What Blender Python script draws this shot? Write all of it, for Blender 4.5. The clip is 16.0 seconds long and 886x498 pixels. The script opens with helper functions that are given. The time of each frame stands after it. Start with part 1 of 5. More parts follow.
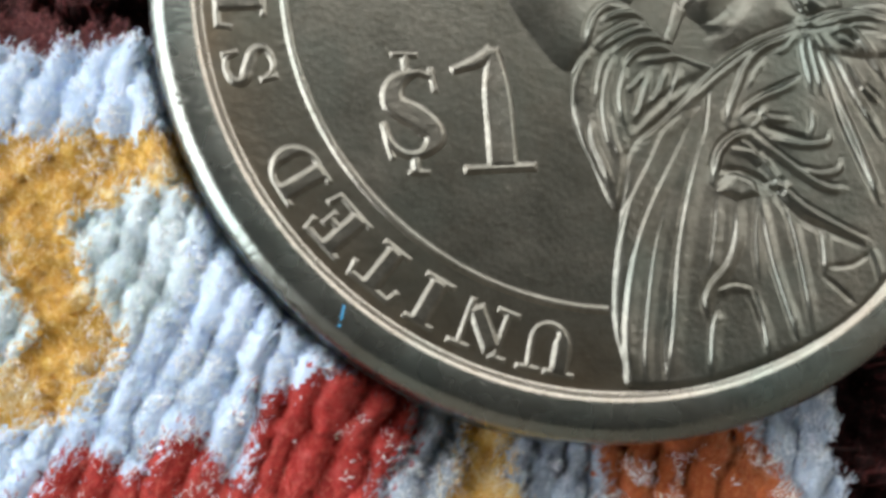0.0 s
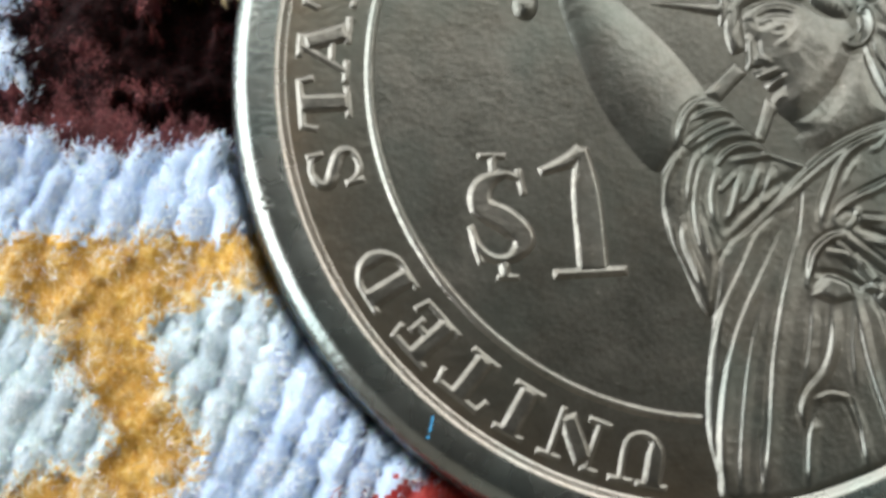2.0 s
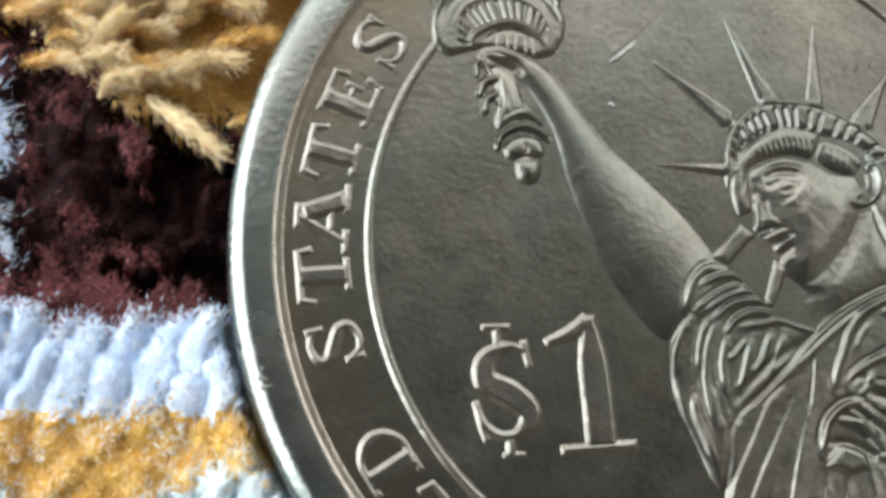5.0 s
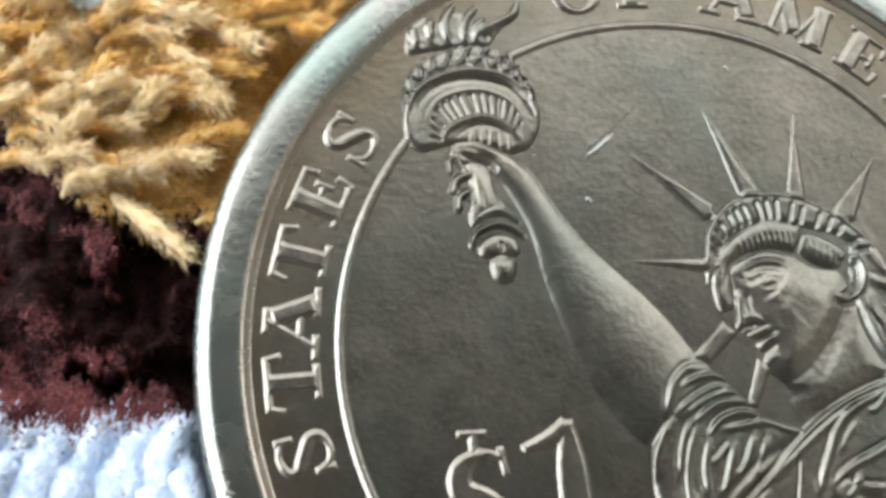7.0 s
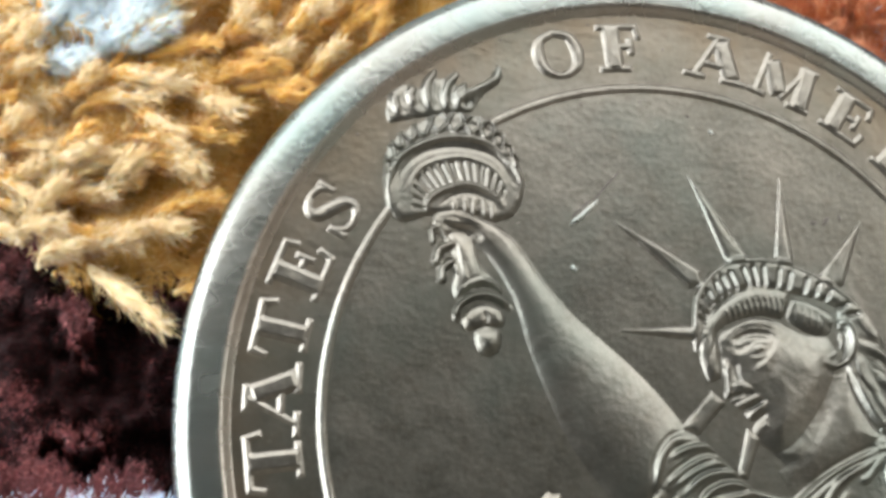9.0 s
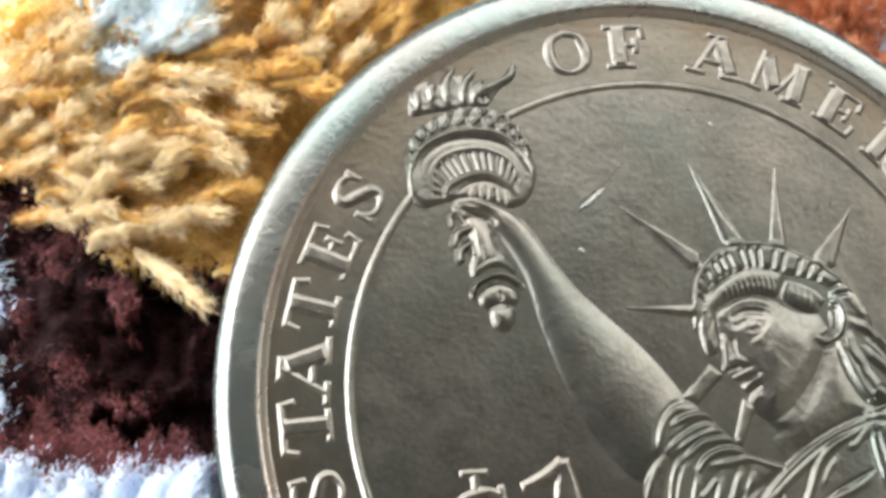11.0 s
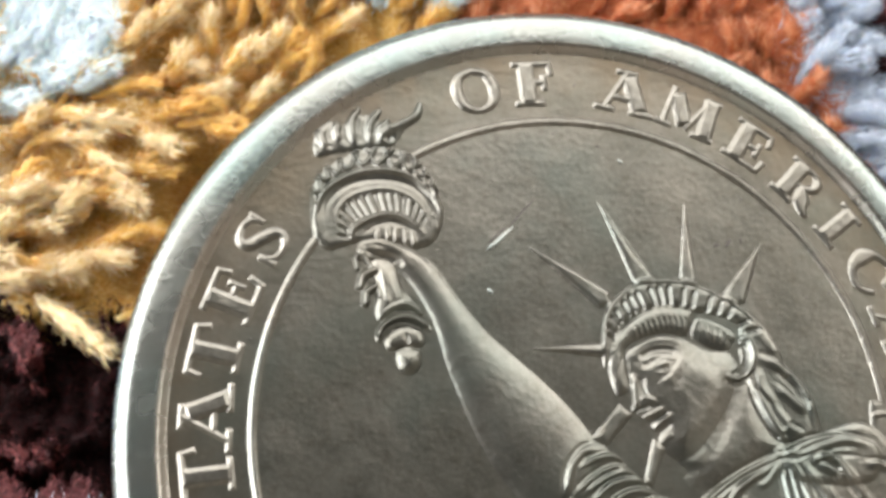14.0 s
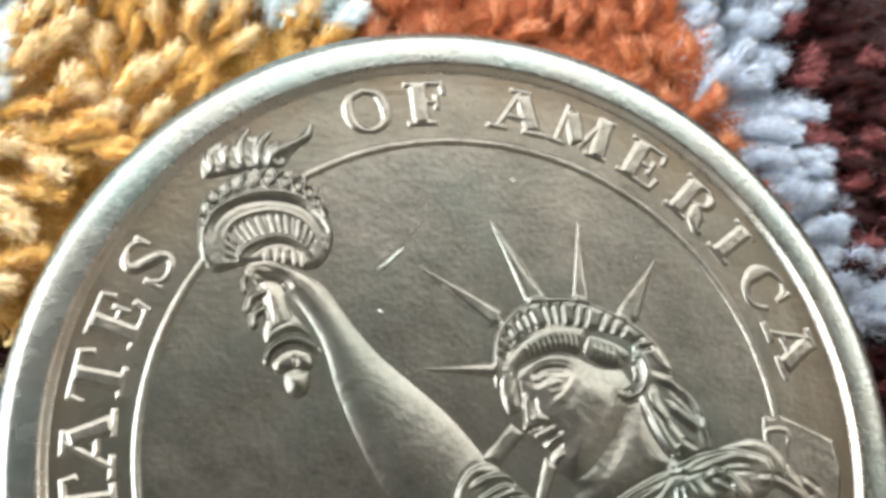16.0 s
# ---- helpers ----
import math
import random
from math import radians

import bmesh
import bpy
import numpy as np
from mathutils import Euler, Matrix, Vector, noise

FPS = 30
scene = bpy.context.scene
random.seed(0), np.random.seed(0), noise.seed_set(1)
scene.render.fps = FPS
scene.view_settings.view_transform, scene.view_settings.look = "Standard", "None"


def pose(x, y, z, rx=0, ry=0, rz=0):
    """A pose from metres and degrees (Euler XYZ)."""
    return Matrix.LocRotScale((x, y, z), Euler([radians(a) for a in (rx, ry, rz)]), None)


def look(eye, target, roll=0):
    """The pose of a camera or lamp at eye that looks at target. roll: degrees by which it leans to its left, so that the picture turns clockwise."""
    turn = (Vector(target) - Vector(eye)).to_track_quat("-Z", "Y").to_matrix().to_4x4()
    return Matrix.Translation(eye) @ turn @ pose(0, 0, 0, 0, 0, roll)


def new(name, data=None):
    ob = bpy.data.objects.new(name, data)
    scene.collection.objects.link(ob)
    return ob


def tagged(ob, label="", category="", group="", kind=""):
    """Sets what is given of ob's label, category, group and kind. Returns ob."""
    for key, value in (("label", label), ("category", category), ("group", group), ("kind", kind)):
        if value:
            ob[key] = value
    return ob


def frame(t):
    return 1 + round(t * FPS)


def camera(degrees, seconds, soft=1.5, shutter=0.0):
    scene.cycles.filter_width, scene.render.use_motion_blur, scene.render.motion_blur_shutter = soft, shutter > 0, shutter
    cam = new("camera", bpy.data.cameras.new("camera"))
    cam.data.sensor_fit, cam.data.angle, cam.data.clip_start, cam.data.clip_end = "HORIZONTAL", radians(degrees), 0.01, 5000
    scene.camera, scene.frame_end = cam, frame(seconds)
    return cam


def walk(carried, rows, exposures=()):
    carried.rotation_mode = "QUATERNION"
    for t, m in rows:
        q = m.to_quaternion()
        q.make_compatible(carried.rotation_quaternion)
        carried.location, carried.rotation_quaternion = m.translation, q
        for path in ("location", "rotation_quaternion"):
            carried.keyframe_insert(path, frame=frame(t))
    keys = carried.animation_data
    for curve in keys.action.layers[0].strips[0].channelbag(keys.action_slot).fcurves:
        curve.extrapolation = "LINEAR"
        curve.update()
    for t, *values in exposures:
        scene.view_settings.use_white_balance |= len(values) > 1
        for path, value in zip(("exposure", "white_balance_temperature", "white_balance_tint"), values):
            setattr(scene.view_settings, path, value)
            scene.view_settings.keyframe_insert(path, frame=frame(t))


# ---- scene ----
MM = 0.001
FIELD = 7.5          # height of the coin's field above the floor, in mm
COIN_R = 13.25

# camera: seconds, place in mm over the coin's field, turn in degrees
PATH = [
    (0, -10.481, -14.264, 35.027, 9.556, -9.767, 2.040),
    (0.5, -10.221, -13.817, 34.788, 9.538, -8.555, 2.097),
    (1, -10.704, -13.947, 34.827, 10.447, -8.648, 2.080),
    (1.5, -11.699, -12.968, 34.234, 10.667, -8.985, 2.268),
    (2, -12.347, -12.133, 34.200, 10.849, -8.945, 2.317),
    (2.5, -12.561, -11.848, 34.143, 11.910, -9.243, 2.294),
    (3, -12.656, -11.181, 34.037, 12.120, -8.896, 2.282),
    (5.5, -13.243, -7.908, 33.381, 13.432, -10.194, 1.507),
    (6, -13.164, -7.294, 33.113, 14.050, -10.214, 1.307),
    (6.5, -13.047, -6.951, 33.152, 14.623, -10.363, 1.168),
    (7, -12.756, -6.634, 33.171, 14.734, -10.404, 1.062),
    (7.5, -12.560, -6.270, 33.045, 15.279, -10.653, 0.725),
    (8, -12.400, -5.830, 33.030, 15.616, -10.626, 0.520),
    (8.5, -12.609, -5.476, 32.984, 15.676, -10.948, 0.439),
    (9, -12.700, -5.273, 32.926, 15.923, -10.956, 0.434),
    (9.5, -12.885, -5.882, 34.049, 15.964, -10.243, 0.599),
    (12, -13.085, -6.467, 35.757, 15.575, -9.936, 0.570),
    (12.5, -13.008, -5.813, 35.785, 15.563, -9.976, 0.527),
    (13, -12.566, -5.406, 35.705, 15.895, -10.303, 0.311),
    (13.5, -12.142, -5.107, 35.855, 16.030, -10.583, 0.083),
    (14, -11.381, -5.567, 35.766, 16.577, -11.297, -0.442),
    (14.5, -10.787, -5.297, 35.864, 16.494, -11.499, -0.590),
    (15, -10.067, -5.233, 35.925, 16.675, -12.017, -0.934),
    (15.5, -9.849, -5.428, 35.811, 17.043, -12.570, -1.243),
    (16, -9.233, -5.440, 36.118, 17.513, -12.616, -1.522),
]
cam = camera(37.65, 16.0, soft=3.7)
walk(cam, [(t, pose(x * MM, y * MM, (z + FIELD) * MM, rx, ry, rz)) for t, x, y, z, rx, ry, rz in PATH],
     exposures=[(0.0, -0.52, 6700, 11), (3.0, -0.38, 6450, 11), (5.5, -0.26, 6500, 12), (9.0, 0.1, 6600, 14), (12.0, 0.15, 6700, 15), (14.0, 0.26, 6750, 15), (16.0, 0.48, 6700, 13)])

# ---- light: daylight through two windows of a plain room ----
world = bpy.data.worlds.new("daylight")
scene.world = world
world.use_nodes = True
wn = world.node_tree.nodes
sky = wn.new("ShaderNodeTexSky")
sky.sky_type = "NISHITA"
sky.sun_disc = False
sky.sun_elevation, sky.sun_rotation = radians(40), radians(150)
world.node_tree.links.new(sky.outputs[0], wn["Background"].inputs[0])
wn["Background"].inputs[1].default_value = 0.1


def window_light(name, m, sx, sy, power, colour):
    lamp = bpy.data.lights.new(name, "AREA")
    lamp.shape, lamp.size, lamp.size_y, lamp.energy, lamp.color = "RECTANGLE", sx, sy, power, colour
    ob = new(name, lamp)
    ob.matrix_world = m
    return ob


window_light("window_light_north", look((0.0, 1.06, 1.35), (0.0, 0.0, 1.35)), 2.4, 2.1, 74, (1.0, 0.97, 0.93))
window_light("window_light_east", look((1.26, 0.7, 1.25), (0.0, 0.7, 1.25)), 0.7, 1.1, 14, (1.0, 0.97, 0.92))
window_light("window_light_west", look((-1.26, 0.1, 0.9), (0.0, 0.1, 0.9)), 1.8, 1.2, 74, (0.97, 0.98, 1.0))


# ---- materials ----
class Nodes:
    """A small hand for node trees."""

    def __init__(self, name):
        self.mat = bpy.data.materials.new(name)
        self.mat.use_nodes = True
        self.tree = self.mat.node_tree
        self.bsdf = self.tree.nodes["Principled BSDF"]
        self.coord = self.tree.nodes.new("ShaderNodeTexCoord").outputs["Object"]

    def link(self, a, b):
        self.tree.links.new(a, b)

    def noise(self, scale, detail=4.0, rough=0.6, stretch=None):
        n = self.tree.nodes.new("ShaderNodeTexNoise")
        n.inputs["Scale"].default_value, n.inputs["Detail"].default_value, n.inputs["Roughness"].default_value = scale, detail, rough
        src = self.coord
        if stretch:
            mp = self.tree.nodes.new("ShaderNodeMapping")
            mp.inputs["Scale"].default_value = stretch
            self.link(src, mp.inputs[0])
            src = mp.outputs[0]
        self.link(src, n.inputs["Vector"])
        return n.outputs["Fac"]

    def ramp(self, fac, *stops):
        r = self.tree.nodes.new("ShaderNodeValToRGB")
        while len(r.color_ramp.elements) < len(stops):
            r.color_ramp.elements.new(0.5)
        for e, (p, c) in zip(r.color_ramp.elements, stops):
            e.position, e.color = p, (*c, 1) if len(c) == 3 else c
        self.link(fac, r.inputs[0])
        return r.outputs[0]

    def grey(self, fac, a, b, lo=0.0, hi=1.0):
        m = self.tree.nodes.new("ShaderNodeMapRange")
        for key, v in zip(("From Min", "From Max", "To Min", "To Max"), (lo, hi, a, b)):
            m.inputs[key].default_value = v
        self.link(fac, m.inputs["Value"])
        return m.outputs[0]

    def mix(self, fac, a, b, kind="MIX"):
        m = self.tree.nodes.new("ShaderNodeMix")
        m.data_type, m.blend_type = "RGBA", kind
        for socket, v in ((m.inputs[0], fac), (m.inputs[6], a), (m.inputs[7], b)):
            if isinstance(v, (int, float)):
                socket.default_value = v
            elif isinstance(v, tuple):
                socket.default_value = (*v, 1)
            else:
                self.link(v, socket)
        return m.outputs[2]

    def bump(self, fac, strength, distance):
        b = self.tree.nodes.new("ShaderNodeBump")
        b.inputs["Strength"].default_value, b.inputs["Distance"].default_value = strength, distance
        self.link(fac, b.inputs["Height"])
        self.link(b.outputs[0], self.bsdf.inputs["Normal"])


def coin_metal(name, low, mid, high, tarnish, rough, film_ring=False, relief=0.9, pits=0.65):
    """Worn coin metal: mottled tone, brown film, satin grain, hairlines and a few pits."""
    n = Nodes(name)
    cloud = n.noise(420, 5, 0.6)
    mottle = n.noise(1700, 4, 0.65)
    grain = n.noise(7000, 3, 0.6)
    colour = n.ramp(cloud, (0.34, low), (0.5, mid), (0.64, high))
    colour = n.mix(n.grey(mottle, 0.0, 0.55, 0.38, 0.68), colour, low)
    speck = n.grey(n.noise(3600, 3, 0.6), 0.0, 0.55, pits, pits + 0.08)
    colour = n.mix(speck, colour, (low[0] * 0.35, low[1] * 0.33, low[2] * 0.3))
    shine = n.grey(n.noise(2900, 3, 0.6, (1.0, 1.3, 1.0)), 0.0, 0.8, 0.68, 0.76)
    colour = n.mix(shine, colour, tuple(1.6 * c for c in high))
    colour = n.mix(n.grey(grain, 0.0, 0.5, 0.45, 0.75), colour, high)
    dust = n.grey(n.noise(3000, 3, 0.6), 0.0, 0.45, 0.5, 0.72)
    colour = n.mix(dust, colour, (low[0] * 0.8, low[1] * 0.74, low[2] * 0.66))
    green = n.grey(n.noise(230, 4, 0.55), 0.0, 0.75, 0.46, 0.7)
    colour = n.mix(green, colour, (low[0] * 0.92, low[1] * 1.14, low[2] * 1.18))
    brown = (0.128, 0.105, 0.073)
    colour = n.mix(n.grey(n.noise(140, 3, 0.5), 0.0, tarnish, 0.45, 0.8), colour, brown)
    if film_ring:
        length = n.tree.nodes.new("ShaderNodeVectorMath")
        length.operation = "LENGTH"
        n.link(n.coord, length.inputs[0])
        ring = n.grey(length.outputs["Value"], 0.0, 1.0, 0.0092, 0.0116)
        worn = n.tree.nodes.new("ShaderNodeMath")
        worn.operation = "MULTIPLY"
        n.link(ring, worn.inputs[0])
        n.link(n.grey(n.noise(500, 4, 0.6), 0.35, 0.85, 0.35, 0.65), worn.inputs[1])
        colour = n.mix(worn.outputs[0], colour, brown)
    n.link(colour, n.bsdf.inputs["Base Color"])
    n.bsdf.inputs["Metallic"].default_value = 1.0
    n.link(n.grey(n.noise(1300, 1.5, 0.5), rough - 0.022, rough + 0.022, 0.3, 0.7), n.bsdf.inputs["Roughness"])
    n.bump(n.mix(0.5, n.noise(5200, 2, 0.5), n.noise(1500, 2, 0.5)), relief, 0.00003)
    return n.mat


def yarn(name, dark, mid, pale, sheen=0.4, gloss=0.4, nap=0.4):
    """Soft spun yarn: paler fibres among darker ones, with a sheen."""
    n = Nodes(name)
    geo = n.tree.nodes.new("ShaderNodeNewGeometry").outputs["Random Per Island"]
    own = n.tree.nodes.new("ShaderNodeObjectInfo").outputs["Random"]
    pick = n.tree.nodes.new("ShaderNodeMath")
    pick.operation = "FRACT"
    add = n.tree.nodes.new("ShaderNodeMath")
    add.operation = "ADD"
    n.link(geo, add.inputs[0])
    n.link(own, add.inputs[1])
    n.link(add.outputs[0], pick.inputs[0])
    colour = n.ramp(pick.outputs[0], (0.0, dark), (0.45, mid), (0.85, mid), (1.0, pale))
    fleck = n.noise(7500, 3, 0.7)
    patch = n.noise(420, 3, 0.5)
    colour = n.mix(n.grey(fleck, 0.0, 0.7, 0.5, 0.72), colour, pale)
    colour = n.mix(n.grey(patch, 0.0, 0.45, 0.48, 0.72), colour, dark)
    n.link(colour, n.bsdf.inputs["Base Color"])
    n.bsdf.inputs["Roughness"].default_value = 0.6
    n.bsdf.inputs["Specular IOR Level"].default_value = gloss
    n.bsdf.inputs["Sheen Weight"].default_value = sheen
    n.bsdf.inputs["Sheen Roughness"].default_value = 0.4
    n.bsdf.inputs["Subsurface Weight"].default_value = 0.4
    n.bsdf.inputs["Subsurface Radius"].default_value = (1.0, 0.7, 0.45)
    n.bsdf.inputs["Subsurface Scale"].default_value = 0.0005
    n.bump(n.noise(8000, 4, 0.75), nap, 0.0001)
    return n.mat


def plain_paint(name, colour, rough=0.8):
    n = Nodes(name)
    n.link(n.mix(n.noise(3.0, 5, 0.6), tuple(c * 0.93 for c in colour), colour), n.bsdf.inputs["Base Color"])
    n.bsdf.inputs["Roughness"].default_value = rough
    n.bump(n.noise(160, 4, 0.6), 0.15, 0.002)
    return n.mat


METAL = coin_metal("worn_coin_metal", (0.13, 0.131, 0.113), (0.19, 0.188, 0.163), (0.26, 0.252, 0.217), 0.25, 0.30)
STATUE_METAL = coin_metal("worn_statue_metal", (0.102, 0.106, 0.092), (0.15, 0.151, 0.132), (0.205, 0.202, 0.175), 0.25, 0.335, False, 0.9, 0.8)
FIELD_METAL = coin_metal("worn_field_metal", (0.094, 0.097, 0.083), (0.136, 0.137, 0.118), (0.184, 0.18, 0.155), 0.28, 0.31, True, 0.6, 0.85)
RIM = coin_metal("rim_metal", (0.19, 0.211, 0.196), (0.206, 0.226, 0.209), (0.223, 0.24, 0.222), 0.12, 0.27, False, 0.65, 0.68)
# Lighter metal than the rim: the step's highlight is put into the colour.
LIT_STEP = coin_metal("lit_rim_step_metal", (0.27, 0.258, 0.225), (0.32, 0.306, 0.268), (0.37, 0.352, 0.31), 0.5, 0.28, False, 0.4, 0.74)
YARN = {
    "gold": yarn("gold_yarn", (0.49, 0.225, 0.02), (0.66, 0.385, 0.07), (0.81, 0.63, 0.29)),
    "amber": yarn("amber_yarn", (0.52, 0.26, 0.022), (0.66, 0.39, 0.065), (0.82, 0.65, 0.31), nap=0.25),
    "cream": yarn("cream_yarn", (0.62, 0.43, 0.16), (0.71, 0.58, 0.32), (0.81, 0.73, 0.52), nap=0.3),
    "white": yarn("mint_white_yarn", (0.50, 0.62, 0.65), (0.61, 0.73, 0.76), (0.84, 0.90, 0.90), nap=0.2),
    "blue": yarn("pale_blue_yarn", (0.46, 0.60, 0.82), (0.60, 0.76, 0.91), (0.86, 0.92, 0.95), 0.4, 0.4, 0.3),
    "sparkle": yarn("sparkle_white_yarn", (0.74, 0.80, 0.84), (0.84, 0.89, 0.91), (0.93, 0.95, 0.95), 0.5, 0.6, 0.1),
    "sky": yarn("grey_blue_yarn", (0.26, 0.32, 0.40), (0.37, 0.45, 0.53), (0.68, 0.75, 0.81), 0.25),
    # Deep shade is coloured into maroon; rose is its lit crests and border fuzz.
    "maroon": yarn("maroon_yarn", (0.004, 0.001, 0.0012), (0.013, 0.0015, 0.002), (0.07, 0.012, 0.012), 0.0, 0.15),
    "rose": yarn("rose_lit_maroon_yarn", (0.04, 0.006, 0.007), (0.125, 0.018, 0.020), (0.33, 0.11, 0.105), 0.05, 0.35),
    "peach": yarn("pale_orange_yarn", (0.42, 0.11, 0.03), (0.52, 0.19, 0.075), (0.66, 0.38, 0.23), 0.15),
    "red": yarn("red_yarn", (0.28, 0.009, 0.007), (0.43, 0.018, 0.013), (0.62, 0.15, 0.11), 0.25),
    "orange": yarn("orange_yarn", (0.30, 0.054, 0.009), (0.41, 0.095, 0.018), (0.56, 0.22, 0.09), 0.15),
}
PAINT = plain_paint("wall_paint", (0.28, 0.255, 0.22))
CEILING = plain_paint("ceiling_paint", (0.045, 0.047, 0.045))
BOARDS = plain_paint("dark_floor", (0.16, 0.11, 0.08), 0.5)
JUTE = plain_paint("jute_backing", (0.12, 0.08, 0.06), 0.9)
BLUE_INK = plain_paint("blue_fibre", (0.02, 0.24, 0.46), 0.5)
DARK = plain_paint("grime_and_dark_marks", (0.05, 0.045, 0.04), 0.7)


# ---- mesh helpers ----
def mesh_from(name, verts, faces, mats, smooth=True, index=None):
    """A mesh from numpy arrays: verts (n, 3) in mm, faces (m, 3 or 4)."""
    me = bpy.data.meshes.new(name)
    verts, faces = np.asarray(verts, np.float32) * MM, np.asarray(faces, np.int32)
    k = faces.shape[1]
    me.vertices.add(len(verts))
    me.vertices.foreach_set("co", verts.ravel())
    me.loops.add(faces.size)
    me.loops.foreach_set("vertex_index", faces.ravel())
    me.polygons.add(len(faces))
    me.polygons.foreach_set("loop_start", np.arange(0, faces.size, k, dtype=np.int32))
    me.polygons.foreach_set("use_smooth", np.full(len(faces), smooth))
    for m in mats:
        me.materials.append(m)
    if index is not None:
        me.polygons.foreach_set("material_index", np.asarray(index, np.int32))
    me.update(calc_edges=True)
    me.validate()
    return me


def part(name, me, parent, label="", m=None):
    ob = new(name, me)
    ob.parent = parent
    if m is not None:
        ob.matrix_local = m
    if label:
        ob["label"] = label
    return ob


def box(name, x0, x1, y0, y1, z0, z1, mat):
    """A structural slab in metres."""
    bm = bmesh.new()
    bmesh.ops.create_cube(bm, size=1.0, matrix=Matrix.Translation(((x0 + x1) / 2, (y0 + y1) / 2, (z0 + z1) / 2)) @ Matrix.Diagonal((x1 - x0, y1 - y0, z1 - z0, 1)))
    me = bpy.data.meshes.new(name)
    bm.to_mesh(me)
    bm.free()
    me.materials.append(mat)
    return new(name, me)


def curve(points, closed=False, n=5):
    """A smooth line through a few points."""
    p = np.asarray(points, float)
    if closed:
        p = np.vstack([p[-1:], p, p[:2]])
    else:
        p = np.vstack([2 * p[0] - p[1], p, 2 * p[-1] - p[-2]])
    out = []
    for a, b, c, d in zip(p[:-3], p[1:-2], p[2:-1], p[3:]):
        for u in np.arange(n) / n:
            out.append(0.5 * (2 * b + (c - a) * u + (2 * a - 5 * b + 4 * c - d) * u * u + (3 * b - a - 3 * c + d) * u ** 3))
    if not closed:
        out.append(p[-2])
    return np.array(out)


class Relief:
    """A struck relief on a fine grid: shapes rise from the field, ridges and furrows lie on them."""
    LIGHTWARD = np.array([-0.7071, 0.7071])

    def __init__(self, x0, x1, y0, y1, step):
        self.xs, self.ys, self.step = np.arange(x0, x1, step), np.arange(y0, y1, step), step
        self.h = np.full((len(self.ys), len(self.xs)), -0.05)

    def area(self, p, pad):
        i0, i1 = np.searchsorted(self.xs, (p[:, 0].min() - pad, p[:, 0].max() + pad))
        j0, j1 = np.searchsorted(self.ys, (p[:, 1].min() - pad, p[:, 1].max() + pad))
        x, y = np.meshgrid(self.xs[i0:i1], self.ys[j0:j1])
        return (slice(j0, j1), slice(i0, i1)), x, y

    @staticmethod
    def near(x, y, p, values=None):
        """The distance to a line, the steep side of it, the way along it, and a value carried along it."""
        best, side, along, val = np.full(x.shape, 1e9), np.ones(x.shape), np.zeros(x.shape), np.zeros(x.shape)
        for k, (a, b) in enumerate(zip(p[:-1], p[1:])):
            d = b - a
            u = np.clip(((x - a[0]) * d[0] + (y - a[1]) * d[1]) / max(d @ d, 1e-12), 0, 1)
            ex, ey = x - a[0] - u * d[0], y - a[1] - u * d[1]
            dist = np.hypot(ex, ey)
            hit = dist < best
            normal = np.array([-d[1], d[0]]) / max(np.hypot(*d), 1e-9)
            if normal @ Relief.LIGHTWARD < 0:
                normal = -normal
            best = np.where(hit, dist, best)
            side = np.where(hit, np.sign(ex * normal[0] + ey * normal[1]), side)
            along = np.where(hit, (k + u) / (len(p) - 1), along)
            if values is not None:
                val = np.where(hit, values[k] + u * (values[k + 1] - values[k]), val)
        return best, side, along, val

    @staticmethod
    def inside(x, y, p):
        odd = np.zeros(x.shape, bool)
        for a, b in zip(p, np.roll(p, -1, 0)):
            if a[1] != b[1]:
                odd ^= ((a[1] > y) != (b[1] > y)) & (x < (b[0] - a[0]) * (y - a[1]) / (b[1] - a[1]) + a[0])
        return odd

    def slab(self, points, top, soft, smooth=True, over=False, ease=False):
        """A raised shape with rounded shoulders: top is its height, soft the width of the shoulder; over: on what lies there already."""
        p = curve(points, True, 4) if smooth else np.asarray(points, float)
        at, x, y = self.area(p, 0.1)
        dist = self.near(x, y, np.vstack([p, p[:1]]))[0]
        u = np.clip(dist / soft, 0, 1)
        rise = np.where(self.inside(x, y, p), top * (u * u * (3 - 2 * u) if ease else u * (2 - u)) + 0.002, -0.05)
        if over:
            rise = np.where(rise > 0, np.maximum(self.h[at], 0) + rise, -0.05)
        self.h[at] = np.maximum(self.h[at], rise)

    def limb(self, points, height):
        """A rounded limb; points are x, y and half the width there."""
        q = curve(points)
        at, x, y = self.area(q[:, :2], 1.6)
        dist, _, _, half = self.near(x, y, q[:, :2], q[:, 2])
        half = np.maximum(half, 0.05)
        u = np.clip(1 - (dist / half) ** 2, 0, 1)
        top = height * np.minimum(1, half / 1.1) ** 0.4
        self.h[at] = np.maximum(self.h[at], np.where(u > 0, top * u ** 0.85, np.maximum(-0.05, -0.6 * top * (dist / half - 1))))

    def ridge(self, points, width, height, fresh=False, taper=0.15):
        """A rounded ridge, or a furrow where height is below 0."""
        p = curve(points)
        at, x, y = self.area(p, width)
        dist, _, along, _ = self.near(x, y, p)
        ends = np.clip(np.minimum(along, 1 - along) / taper, 0.25, 1) if taper else 1
        v = 0.5 * height * ends * (0.5 + 0.5 * np.cos(np.pi * np.clip(dist / (width / 2), 0, 1)))
        if fresh:
            self.h[at] = np.maximum(self.h[at], np.where(dist < width / 2, v, -0.05))
        else:
            self.h[at] += np.where(self.h[at] > -0.04, v, 0)

